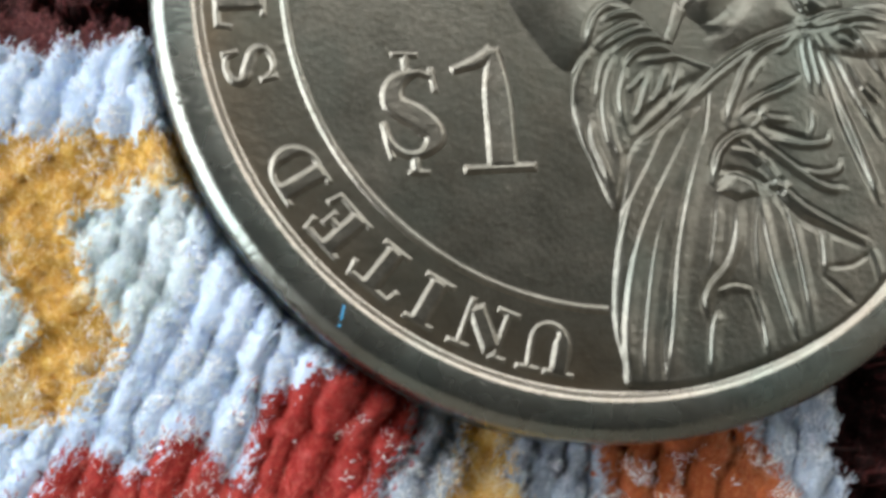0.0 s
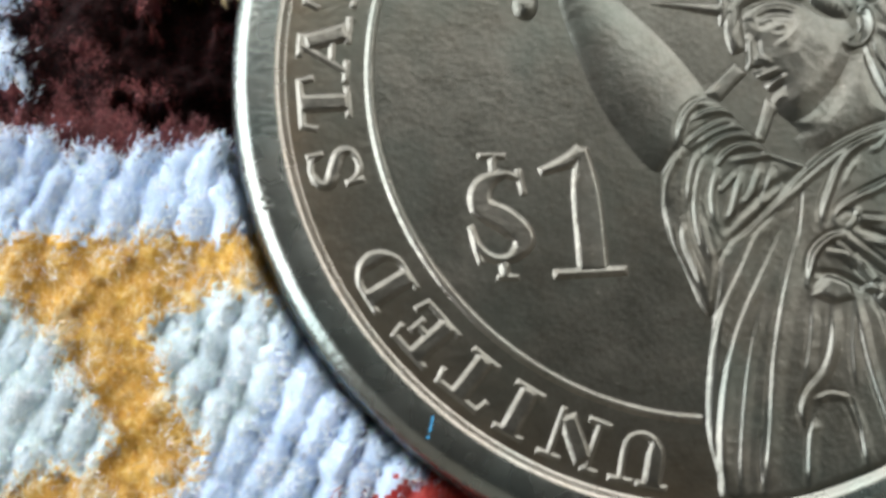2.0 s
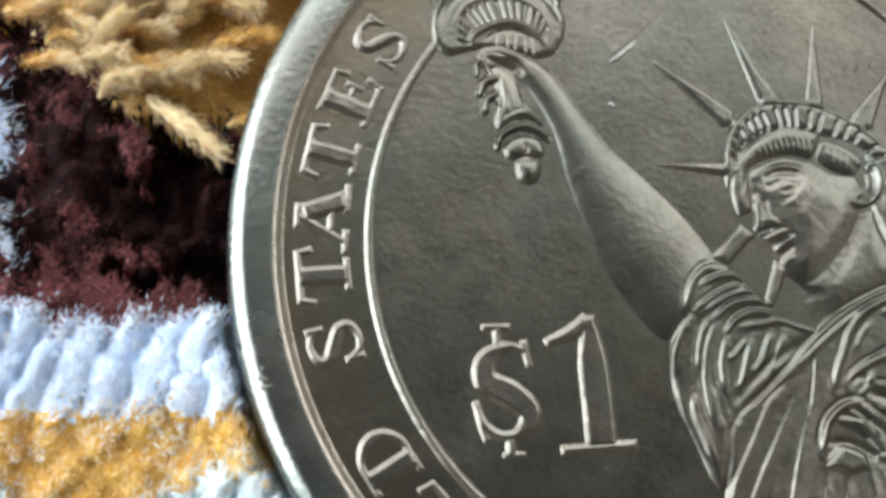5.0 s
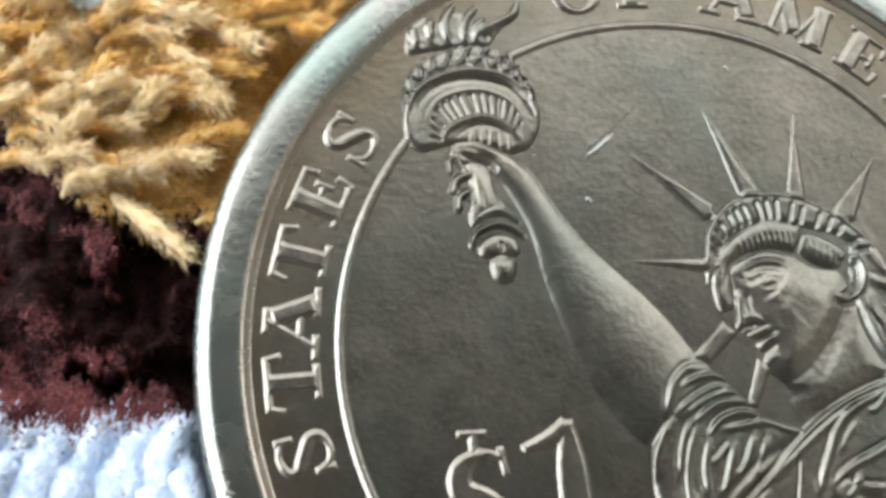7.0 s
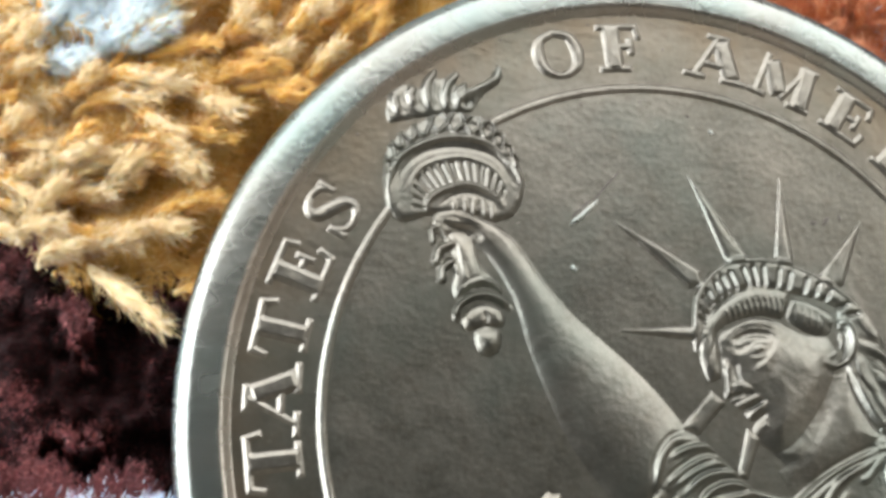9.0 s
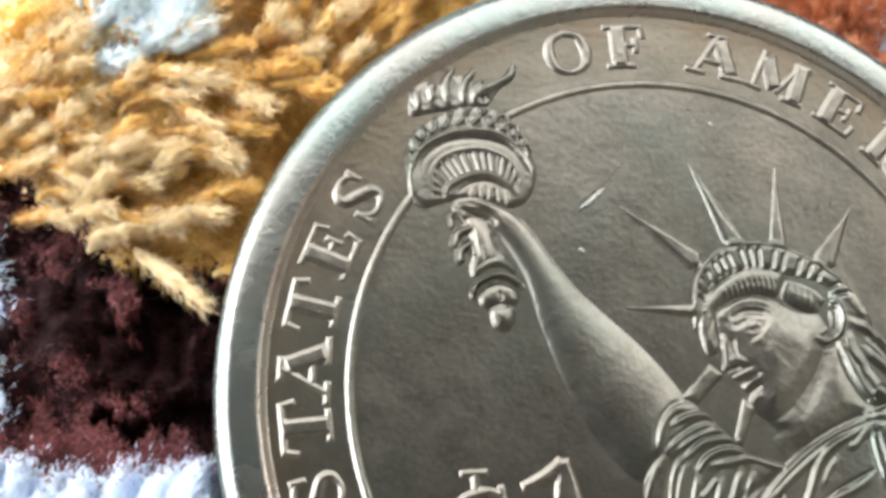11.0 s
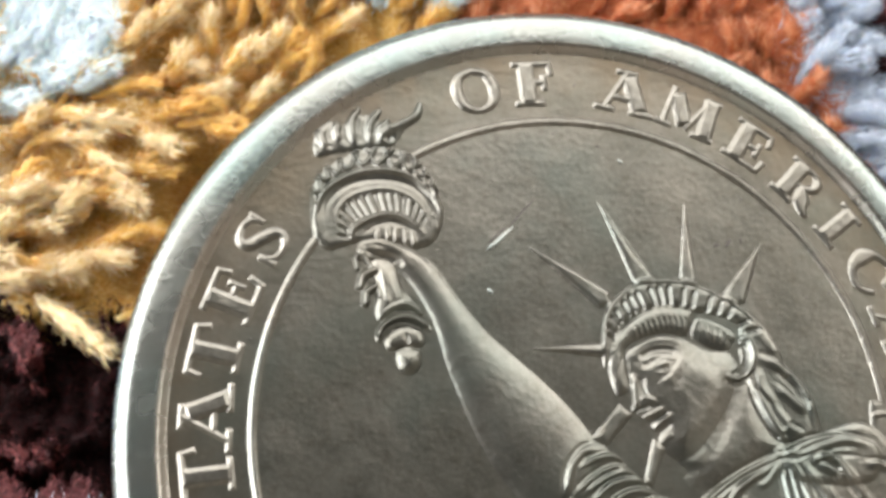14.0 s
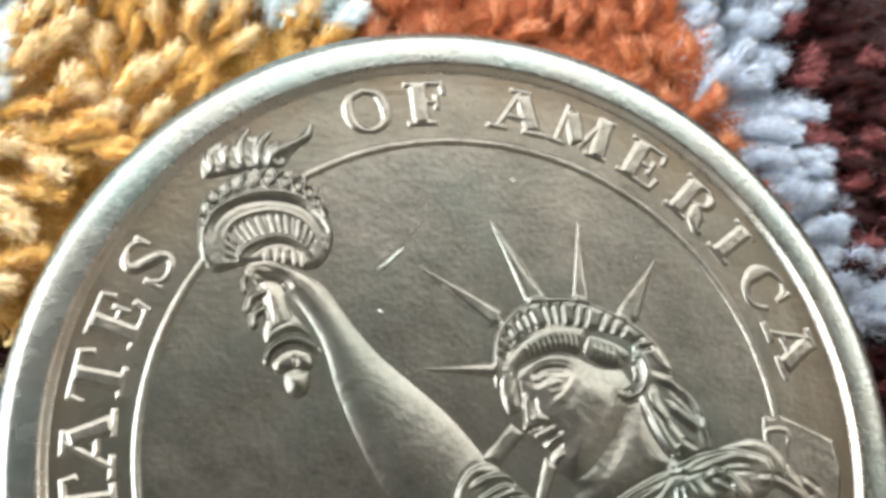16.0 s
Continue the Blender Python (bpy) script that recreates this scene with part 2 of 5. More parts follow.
    def fold(self, points, height, steep=0.14, gentle=0.55, taper=0.22):
        """A fold of cloth: one steep side and one that runs out gently."""
        p = curve(points)
        gentle *= 0.7
        at, x, y = self.area(p, max(gentle, 2 * steep))
        dist, side, along, _ = self.near(x, y, p)
        ends = np.clip(np.minimum(along, 1 - along) / taper, 0.15, 1)
        up, down = np.clip(1 - dist / (0.8 * steep), 0, 1), np.clip(1 - dist / gentle, 0, 1)
        v = 0.5 * height * ends * np.where(side > 0, up * up * (3 - 2 * up), down * down * (3 - 2 * down))
        # a narrow crease along the foot of the steep side
        v -= 0.2 * height * ends * np.where(side > 0, np.exp(-((dist - 1.15 * steep) / (0.5 * steep)) ** 2), 0)
        self.h[at] += np.where(self.h[at] > -0.04, v, 0)

    def spokes(self, outer, inner, n, width, height, lo=0.0, hi=1.0):
        a, b = curve(outer), curve(inner)
        for k in range(n):
            u = lo + (hi - lo) * (k + 0.5) / n
            p, q = a[int(u * (len(a) - 1))], b[int(u * (len(b) - 1))]
            self.ridge([p + 0.12 * (q - p), 0.5 * (p + q), q - 0.12 * (q - p)], width, height, taper=0.05)

    def lattice(self, outer, inner, n, width, height):
        """Two crossing waves between two lines."""
        a, b = curve(outer, n=12), curve(inner, n=12)
        for phase in (0.0, np.pi):
            line = []
            for k in range(8 * n + 1):
                u = k / (8 * n)
                p, q = a[int(u * (len(a) - 1))], b[int(u * (len(b) - 1))]
                line.append(p + (q - p) * (0.5 + 0.5 * np.cos(np.pi * n * u + phase)))
            self.ridge(line[::2], width, height, taper=0)

    def strokes(self, lines, top, bevel):
        """Flat-topped strokes with sloping edges; a line is points of x, y, width."""
        depth = np.full(self.h.shape, -1e9)
        for line in lines:
            q = curve(line)
            at, x, y = self.area(q[:, :2], 0.6)
            dist, _, along, wide = self.near(x, y, q[:, :2], q[:, 2])
            inner = wide / 2 - dist
            if np.hypot(*(q[0, :2] - q[-1, :2])) > 0.05:
                # square ends
                for (end, back, near_end) in ((q[0], q[1], along < 0.2), (q[-1], q[-2], along > 0.8)):
                    t = back[:2] - end[:2]
                    t = t / np.hypot(*t)
                    ahead = (x - end[0]) * t[0] + (y - end[1]) * t[1]
                    across = np.abs((x - end[0]) * t[1] - (y - end[1]) * t[0])
                    square = np.minimum(np.where(ahead < 0, end[2] / 2 - across, inner), ahead + min(end[2] / 2, 0.09))
                    inner = np.where(near_end, square, inner)
            depth[at] = np.maximum(depth[at], inner)
        u = np.clip(depth / bevel, 0, 1)
        self.h = np.maximum(self.h, np.where(depth > 0, top * u, -0.05))

    def wear(self, size, amount):
        """Uneven wear from handling."""
        rng = np.random.default_rng(5)
        ny, nx = self.h.shape
        k = max(2, int(size / self.step))
        coarse = rng.normal(0, 1, (ny // k + 3, nx // k + 3))
        j, i = np.arange(ny) / k, np.arange(nx) / k
        j0, i0 = j.astype(int), i.astype(int)
        fj, fi = (j - j0)[:, None], (i - i0)[None]
        fj, fi = fj * fj * (3 - 2 * fj), fi * fi * (3 - 2 * fi)
        c = lambda a, b: coarse[np.ix_(j0 + a, i0 + b)]
        v = c(0, 0) * (1 - fj) * (1 - fi) + c(1, 0) * fj * (1 - fi) + c(0, 1) * (1 - fj) * fi + c(1, 1) * fj * fi
        self.h += np.where(self.h > 0.01, amount * v, 0)

    def soften(self, rounds=1):
        for _ in range(rounds):
            g = np.pad(self.h, 1, mode="edge")
            self.h = (4 * g[1:-1, 1:-1] + 2 * (g[:-2, 1:-1] + g[2:, 1:-1] + g[1:-1, :-2] + g[1:-1, 2:]) + g[:-2, :-2] + g[:-2, 2:] + g[2:, :-2] + g[2:, 2:]) / 16

    def mesh(self, name, mat, limit=None):
        """The cells that stand above the field; their skirt dips just under it."""
        ny, nx = self.h.shape
        x, y = np.meshgrid(self.xs, self.ys)
        up = self.h > 0.0
        if limit:
            up &= np.hypot(x, y) < limit
        cell = up[:-1, :-1] | up[1:, :-1] | up[:-1, 1:] | up[1:, 1:]
        j, i = np.nonzero(cell)
        a = j * nx + i
        faces = np.stack([a, a + 1, a + nx + 1, a + nx], 1)
        used, faces = np.unique(faces, return_inverse=True)
        verts = np.stack([x.ravel()[used], y.ravel()[used], self.h.ravel()[used]], 1)
        return mesh_from(name, verts, faces.reshape(-1, 4), [mat])


def lathe(name, profile, mat, a0=0.0, a1=360.0, n=360, wobble=0.0):
    """A turned shape: profile is radius and height in mm."""
    full = abs(a1 - a0) >= 360
    ang = np.radians(np.linspace(a0, a1, n + 1)[: n if full else n + 1])
    pr = np.asarray(profile, float)
    k, m = len(pr), len(ang)
    ripple = wobble * (np.sin(17 * ang + 1) + np.sin(41 * ang) + np.sin(7 * ang + 2)) / 3
    r = pr[None, :, 0] + ripple[:, None] * (pr[None, :, 0] > 12.9)
    v = np.stack([r * np.cos(ang)[:, None], r * np.sin(ang)[:, None], np.broadcast_to(pr[:, 1], r.shape)], -1).reshape(-1, 3)
    faces = []
    for i in range(m if full else m - 1):
        for j in range(k - 1):
            a, b = i * k + j, ((i + 1) % m) * k + j
            faces.append((a, a + 1, b + 1, b))
    return mesh_from(name, v, faces, [mat])


# ---- the room that closes the place: floor, walls with two windows, ceiling ----
tagged(box("floor", -1.4, 1.4, -1.6, 1.2, -0.1, 0.0, BOARDS), "dark plain floor under the rug", "floor", kind="structure")
tagged(box("ceiling", -1.4, 1.4, -1.6, 1.2, 2.5, 2.6, CEILING), "plain dark grey ceiling", "ceiling", kind="structure")
tagged(box("wall_south", -1.4, 1.4, -1.6, -1.5, 0, 2.5, PAINT), "plain light grey-brown wall", "wall", kind="structure")


def window_wall(name, u0, u1, w0, w1, s0, s1, far, turn):
    """A wall with one opening, as one mesh of four slabs."""
    bm = bmesh.new()
    for a0, a1, z0, z1 in ((u0, w0, 0, 2.5), (w1, u1, 0, 2.5), (w0, w1, 0, s0), (w0, w1, s1, 2.5)):
        m = Matrix.Translation(((a0 + a1) / 2, far, (z0 + z1) / 2)) @ Matrix.Diagonal((a1 - a0, 0.1, z1 - z0, 1))
        m = Matrix.Rotation(radians(turn), 4, "Z") @ m
        bmesh.ops.create_cube(bm, size=1.0, matrix=m)
    me = bpy.data.meshes.new(name)
    bm.to_mesh(me)
    bm.free()
    me.materials.append(PAINT)
    return tagged(new(name, me), "plain light grey-brown wall with a window opening", "wall", kind="structure")


window_wall("wall_north", -1.4, 1.4, -1.2, 1.2, 0.3, 2.4, 1.15, 0)
window_wall("wall_west", -1.5, 1.1, -0.8, 1.0, 0.3, 1.5, 1.35, 90)
window_wall("wall_east", -1.1, 1.5, -1.05, -0.35, 0.7, 1.8, 1.35, -90)

# ---- the coin ----
coin = tagged(new("coin"), "worn grey-gold metal one dollar coin lying on a rug", "coin")
coin.location = (0, 0, FIELD * MM)

# blank: flat field, sloped inner step, gently rounded rim, smooth side
blank = [(0.0, 0.0), (3.0, 0.0), (6.0, 0.0), (9.0, 0.0), (11.0, 0.0), (11.74, 0.0), (11.79, 0.004), (11.84, 0.03), (11.91, 0.09),
         (11.98, 0.15), (12.02, 0.178), (12.06, 0.192), (12.12, 0.2), (12.25, 0.208), (12.4, 0.211), (12.55, 0.208), (12.7, 0.198), (12.8, 0.184),
         (12.88, 0.165), (12.96, 0.128), (13.05, 0.07), (13.13, 0.01), (13.19, -0.04), (13.23, -0.1), (13.25, -0.18), (13.25, -0.3), (13.25, -1.5),
         (13.23, -1.62), (13.15, -1.74), (13.0, -1.8), (11.9, -1.82), (0.0, -1.82)]
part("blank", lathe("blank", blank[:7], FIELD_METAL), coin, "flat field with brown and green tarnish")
part("rim_step", lathe("rim_step", blank[6:13], LIT_STEP, n=540), coin, "sloped step inside the rim, its highlight put into the colour")
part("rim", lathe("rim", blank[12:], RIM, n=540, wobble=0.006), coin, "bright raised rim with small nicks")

# thin ridged line round the field, broken by the torch, the tablet and the gown
for a0, a1 in ((144.6, 270.6), (6.2, 123.6)):
    line = [(9.34, -0.03), (9.37, 0.0), (9.47, 0.068), (9.492, 0.074), (9.508, 0.066), (9.524, 0.074), (9.55, 0.068), (9.65, 0.0), (9.68, -0.03)]
    part("ring_line", lathe("ring_line", line, METAL, a0, a1, 220), coin)

# lettering: strokes of x, y, width in cap heights
K, H_ = 0.41, 0.14


def foot(x, y, half=0.27):
    return [(x - half, y, H_), (x, y, H_), (x + half, y, H_)]


def bar(x0, y0, x1, y1, w):
    return [(x0, y0, w), ((x0 + x1) / 2, (y0 + y1) / 2, w), (x1, y1, w)]


GLYPHS = {
    "I": [bar(0, 0.06, 0, 0.94, K), foot(0, 0.05), foot(0, 0.95)],
    "T": [bar(0, 0.06, 0, 0.94, K), foot(0, 0.05), bar(-0.44, 0.93, 0.44, 0.93, 0.13), bar(-0.44, 0.93, -0.49, 0.7, 0.12), bar(0.44, 0.93, 0.49, 0.7, 0.12)],
    "U": [[(-0.28, 0.94, K), (-0.28, 0.4, K), (-0.2, 0.14, 0.24), (0.04, 0.05, 0.14), (0.26, 0.16, 0.13), (0.33, 0.42, 0.13), (0.33, 0.94, 0.13)], foot(-0.28, 0.95, 0.26), foot(0.33, 0.95, 0.2)],
    "N": [bar(-0.36, 0.06, -0.36, 0.94, 0.13), bar(-0.27, 0.82, 0.27, 0.18, K), bar(0.38, 0.06, 0.38, 0.94, 0.13), foot(-0.36, 0.05, 0.19), foot(0.38, 0.95, 0.19), foot(-0.42, 0.95, 0.13)],
    "E": [bar(-0.18, 0.06, -0.18, 0.94, K), bar(-0.44, 0.94, 0.36, 0.94, 0.12), bar(-0.44, 0.06, 0.38, 0.06, 0.12), bar(0.36, 0.94, 0.4, 0.72, 0.11), bar(0.38, 0.06, 0.44, 0.3, 0.12),
          bar(0, 0.5, 0.2, 0.5, 0.11), bar(0.21, 0.36, 0.21, 0.64, 0.11)],
    "D": [bar(-0.24, 0.06, -0.24, 0.94, K), bar(-0.5, 0.94, -0.1, 0.94, 0.11), bar(-0.5, 0.06, -0.1, 0.06, 0.11),
          [(-0.2, 0.94, 0.11), (0.12, 0.92, 0.14), (0.33, 0.74, 0.26), (0.38, 0.5, 0.36), (0.33, 0.26, 0.26), (0.12, 0.08, 0.14), (-0.2, 0.06, 0.11)]],
    "S": [[(0.3, 0.74, 0.1), (0.2, 0.9, 0.12), (-0.02, 0.95, 0.13), (-0.24, 0.86, 0.22), (-0.26, 0.68, 0.28), (-0.02, 0.52, 0.3), (0.24, 0.36, 0.28), (0.26, 0.16, 0.22), (0.04, 0.05, 0.13),
           (-0.2, 0.1, 0.12), (-0.32, 0.28, 0.1)], bar(0.3, 0.94, 0.31, 0.68, 0.1), bar(-0.32, 0.06, -0.33, 0.34, 0.1)],
    "A": [bar(-0.42, 0.06, 0.0, 0.94, 0.13), bar(0.06, 0.84, 0.36, 0.12, K), bar(-0.24, 0.34, 0.22, 0.34, 0.11), foot(0.0, 0.95, 0.2), foot(-0.42, 0.05, 0.19), foot(0.4, 0.05, 0.24)],
    "O": [[(0, 0.95, 0.14), (-0.3, 0.82, 0.24), (-0.4, 0.5, 0.3), (-0.3, 0.18, 0.24), (0, 0.05, 0.14), (0.3, 0.18, 0.24), (0.4, 0.5, 0.3), (0.3, 0.82, 0.24), (0, 0.95, 0.14)]],
    "F": [bar(-0.16, 0.06, -0.16, 0.94, K), bar(-0.42, 0.94, 0.36, 0.94, 0.12), foot(-0.14, 0.05, 0.28), bar(0.36, 0.94, 0.4, 0.7, 0.12), bar(0, 0.52, 0.2, 0.52, 0.11), bar(0.22, 0.38, 0.22, 0.66, 0.11)],
    "M": [bar(-0.5, 0.06, -0.44, 0.94, 0.12), bar(-0.34, 0.82, -0.02, 0.2, K), bar(0.04, 0.14, 0.4, 0.92, 0.12), bar(0.46, 0.06, 0.44, 0.94, K), foot(-0.5, 0.05, 0.17), foot(0.46, 0.05, 0.25), foot(0.5, 0.95, 0.14)],
    "R": [bar(-0.24, 0.06, -0.24, 0.94, K), foot(-0.24, 0.05, 0.25), bar(-0.48, 0.94, -0.1, 0.94, 0.11),
          [(-0.2, 0.94, 0.11), (0.1, 0.93, 0.15), (0.26, 0.8, 0.25), (0.24, 0.62, 0.24), (0.05, 0.5, 0.13), (-0.2, 0.49, 0.11)], [(0.02, 0.5, 0.2), (0.2, 0.26, K), (0.36, 0.07, 0.24), (0.5, 0.05, 0.11)]],
    "C": [[(0.36, 0.7, 0.12), (0.26, 0.88, 0.13), (0.04, 0.95, 0.14), (-0.26, 0.8, 0.25), (-0.36, 0.5, K), (-0.26, 0.2, 0.25), (0.04, 0.05, 0.14), (0.26, 0.12, 0.12), (0.4, 0.3, 0.1)], bar(0.38, 0.94, 0.39, 0.64, 0.11)],
}
CAP, BASE = 1.46, 10.05
glyph_mesh = {}
WORDS = (("UNITED", (-98.6, -108.6, -117.6, -125.9, -135.0, -145.1)), ("STATES", (-162.4, -172.2, 179.4, 169.8, 160.6, 150.8)),
         ("OF", (106.7, 96.6)), ("AMERICA", (80.9, 69.5, 57.9, 46.9, 38.0, 28.7, 18.2)))
for word, angles in WORDS:
    for letter, angle in zip(word, angles):
        if letter not in glyph_mesh:
            g = Relief(-1.0, 1.0, -0.2, 1.65, 0.02)
            g.strokes([[(x * CAP, y * CAP, max(w, 0.17) * CAP) for x, y, w in line] for line in GLYPHS[letter]], 0.08, 0.15)
            g.soften(1)
            g.wear(0.3, 0.003)
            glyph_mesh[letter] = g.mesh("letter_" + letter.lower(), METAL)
        turn = Matrix.Rotation(radians(angle - 90), 4, "Z") @ Matrix.Translation((0, BASE * MM, 0))
        part("letter", glyph_mesh[letter], coin, "raised serif capital " + letter, turn)

# the value: a dollar sign and a figure one
value = Relief(-8.2, -3.0, -7.0, 0.5, 0.026)
value.strokes([[(-5.23, -3.14, 0.26), (-5.68, -3.07, 0.35), (-6.21, -3.46, 0.67), (-6.20, -4.05, 0.77), (-5.54, -4.36, 0.84), (-5.01, -4.85, 0.74), (-5.28, -5.35, 0.42), (-5.78, -5.46, 0.35), (-6.24, -5.19, 0.35), (-6.47, -4.66, 0.28)], [(-6.32, -2.60, 0.26), (-5.98, -2.56, 0.26), (-5.65, -2.55, 0.26)],
               [(-5.95, -2.58, 0.30), (-5.95, -2.82, 0.30), (-5.91, -3.11, 0.30)], [(-5.53, -5.49, 0.35), (-5.51, -5.71, 0.35), (-5.49, -5.97, 0.35)], [(-5.21, -2.93, 0.25), (-5.15, -3.20, 0.25), (-5.05, -3.55, 0.25)], [(-6.47, -4.62, 0.21), (-6.36, -5.09, 0.25), (-6.17, -5.59, 0.25)],
               [(-5.66, -5.97, 0.23), (-5.42, -5.95, 0.23), (-5.15, -5.93, 0.23)]], 0.085, 0.16)
value.soften(1)
part("dollar_sign", value.mesh("dollar_sign", METAL), coin, "raised dollar sign")
one = Relief(-6.2, -0.6, -7.0, 0.8, 0.026)
one.strokes([[(-3.42, -2.14, 0.42), (-3.29, -3.26, 0.88), (-3.14, -4.44, 0.95), (-3.02, -5.59, 0.95)], [(-3.48, -2.20, 0.46), (-3.86, -2.56, 0.49), (-4.57, -2.90, 0.32)], [(-4.09, -5.77, 0.35), (-3.11, -5.65, 0.35), (-2.10, -5.53, 0.35)]], 0.085, 0.16)
one.soften(1)
part("numeral_one", one.mesh("numeral_one", METAL), coin, "raised numeral one")

# ---- the statue relief ----
fig = Relief(-8.9, 11.6, -11.75, 11.7, 0.025)
# arm, hand and torch
fig.limb([(-5.35, 4.85, 0.36), (-4.78, 4.42, 0.46), (-4.3, 3.75, 0.48), (-3.9, 3.1, 0.56), (-3.4, 2.2, 0.8), (-2.8, 1.33, 1.07), (-2.2, 0.53, 1.29), (-1.53, -0.33, 1.43), (-0.7, -1.35, 1.42)], 0.19)
fig.slab([(-6.65, 5.24), (-5.96, 5.40), (-4.98, 5.13), (-4.42, 4.62), (-4.5, 4.1), (-5.14, 4.37), (-5.79, 4.77), (-6.59, 4.74)], 0.13, 0.3)
# fluted handle with two rings, a bulb and a ball
fig.slab([(-6.27, 4.75), (-5.95, 4.83), (-5.62, 4.64), (-5.36, 4.03), (-4.94, 3.54), (-4.74, 3.18), (-5.13, 3.29), (-5.61, 3.24), (-5.96, 2.97), (-6.12, 3.06), (-6.17, 3.42), (-6.13, 4.00)], 0.13, 0.4)
fig.ridge([(-5.62, 4.52), (-5.49, 4.02), (-5.36, 3.58)], 0.16, 0.06)
fig.ridge([(-5.98, 4.59), (-5.87, 3.93), (-5.77, 3.43)], 0.2, 0.05)
fig.slab([(-5.86, 2.52), (-5.64, 2.78), (-5.22, 2.92), (-4.81, 2.80), (-4.68, 2.43), (-4.88, 2.21), (-5.60, 2.10), (-5.85, 2.23)], 0.13, 0.3)
fig.ridge([(-5.29, 2.63), (-5.22, 2.47), (-5.25, 2.30)], 0.2, -0.1)
fig.ridge([(-5.96, 3.10), (-5.74, 3.35), (-5.36, 3.51), (-4.97, 3.42), (-4.76, 3.16)], 0.2, 0.12)
fig.ridge([(-5.89, 3.00), (-5.55, 3.24), (-5.13, 3.29), (-4.84, 3.10)], 0.17, -0.2)
fig.ridge([(-6.03, 2.45), (-5.99, 2.77), (-5.69, 3.01), (-5.29, 3.13), (-4.89, 3.03), (-4.60, 2.81)], 0.26, 0.3, True, 0.08)
fig.ridge([(-6.03, 2.48), (-5.97, 2.76), (-5.69, 3.01), (-5.29, 3.13), (-4.89, 3.03), (-4.61, 2.82)], 0.22, 0.12)
fig.ridge([(-5.89, 2.55), (-5.67, 2.80), (-5.26, 2.94), (-4.84, 2.80)], 0.15, -0.16)
fig.slab([(-5.57, 2.01), (-5.41, 2.20), (-5.09, 2.27), (-4.82, 2.18), (-4.79, 1.83), (-4.94, 1.53), (-5.24, 1.45), (-5.48, 1.62)], 0.17, 0.4)
fig.ridge([(-5.60, 2.13), (-5.25, 2.27), (-4.84, 2.23)], 0.12, -0.1)
# fingers and the edge of the hand
fig.ridge([(-6.58, 3.99), (-6.49, 4.31), (-6.17, 4.48)], 0.36, 0.34, True, 0)
fig.ridge([(-6.43, 3.51), (-6.40, 3.81), (-6.16, 4.00)], 0.34, 0.34, True, 0)
fig.ridge([(-6.16, 4.00), (-6.05, 3.89), (-6.03, 3.69)], 0.2, 0.26, True, 0)
fig.ridge([(-6.32, 3.71), (-6.19, 3.65), (-6.12, 3.52)], 0.18, -0.16)
fig.ridge([(-6.68, 4.53), (-6.72, 4.83), (-6.56, 4.97)], 0.22, 0.28, True, 0)
fig.ridge([(-6.59, 4.94), (-6.43, 4.78), (-6.24, 4.55)], 0.16, 0.24, True, 0)
fig.fold([(-6.64, 4.90), (-6.68, 5.24), (-6.54, 5.34), (-6.02, 5.38), (-5.63, 5.24), (-5.06, 5.10)], 0.16, 0.13, 0.3)
fig.ridge([(-6.50, 5.04), (-6.11, 4.95), (-5.63, 4.87), (-5.30, 4.53)], 0.34, -0.12)
fig.slab([(-7.99, 5.44), (-8.10, 6.45), (-7.85, 7.37), (-6.98, 8.01), (-6.16, 8.25), (-5.16, 8.13), (-4.49, 7.46), (-4.19, 6.68), (-4.16, 6.02), (-4.45, 5.39), (-4.98, 5.17), (-5.63, 5.28), (-6.76, 5.23), (-7.47, 5.00), (-7.84, 5.19)], 0.11, 0.25)
fig.ridge([(-8.05, 6.5), (-7.8, 7.22), (-7.33, 7.64), (-6.64, 7.92), (-5.9, 7.98), (-5.2, 7.83), (-4.72, 7.45), (-4.36, 6.92)], 0.62, -0.13)
fig.lattice([(-8.17, 6.6), (-7.99, 7.33), (-7.62, 7.82), (-6.98, 8.17), (-6.29, 8.32), (-5.53, 8.29), (-4.96, 7.97), (-4.55, 7.51), (-4.32, 7.04)], [(-7.95, 6.4), (-7.60, 7.12), (-7.04, 7.47), (-6.31, 7.68), (-5.49, 7.65), (-4.90, 7.40), (-4.40, 6.81)], 11, 0.15, 0.26)
fig.ridge([(-8.14, 6.75), (-7.97, 7.33), (-7.62, 7.80), (-6.98, 8.14), (-6.29, 8.29), (-5.53, 8.26), (-4.96, 7.94), (-4.55, 7.50)], 0.14, 0.12)
fig.ridge([(-7.99, 6.03), (-7.73, 6.86), (-7.04, 7.41), (-6.15, 7.71), (-5.24, 7.65), (-4.52, 7.05)], 0.16, -0.07)
fig.ridge([(-7.88, 5.49), (-7.93, 6.17), (-7.60, 6.87), (-6.80, 7.37), (-5.98, 7.54), (-5.16, 7.41), (-4.49, 6.84), (-4.22, 6.33), (-4.32, 5.84)], 0.3, 0.2)
fig.ridge([(-7.63, 5.54), (-7.59, 6.39), (-6.96, 7.02), (-5.98, 7.24), (-4.99, 7.03), (-4.46, 6.32)], 0.26, -0.07)
fig.ridge([(-7.31, 5.72), (-7.29, 6.19), (-6.95, 6.64), (-6.30, 6.91), (-5.65, 6.94), (-4.99, 6.65), (-4.62, 6.09)], 0.16, 0.06)
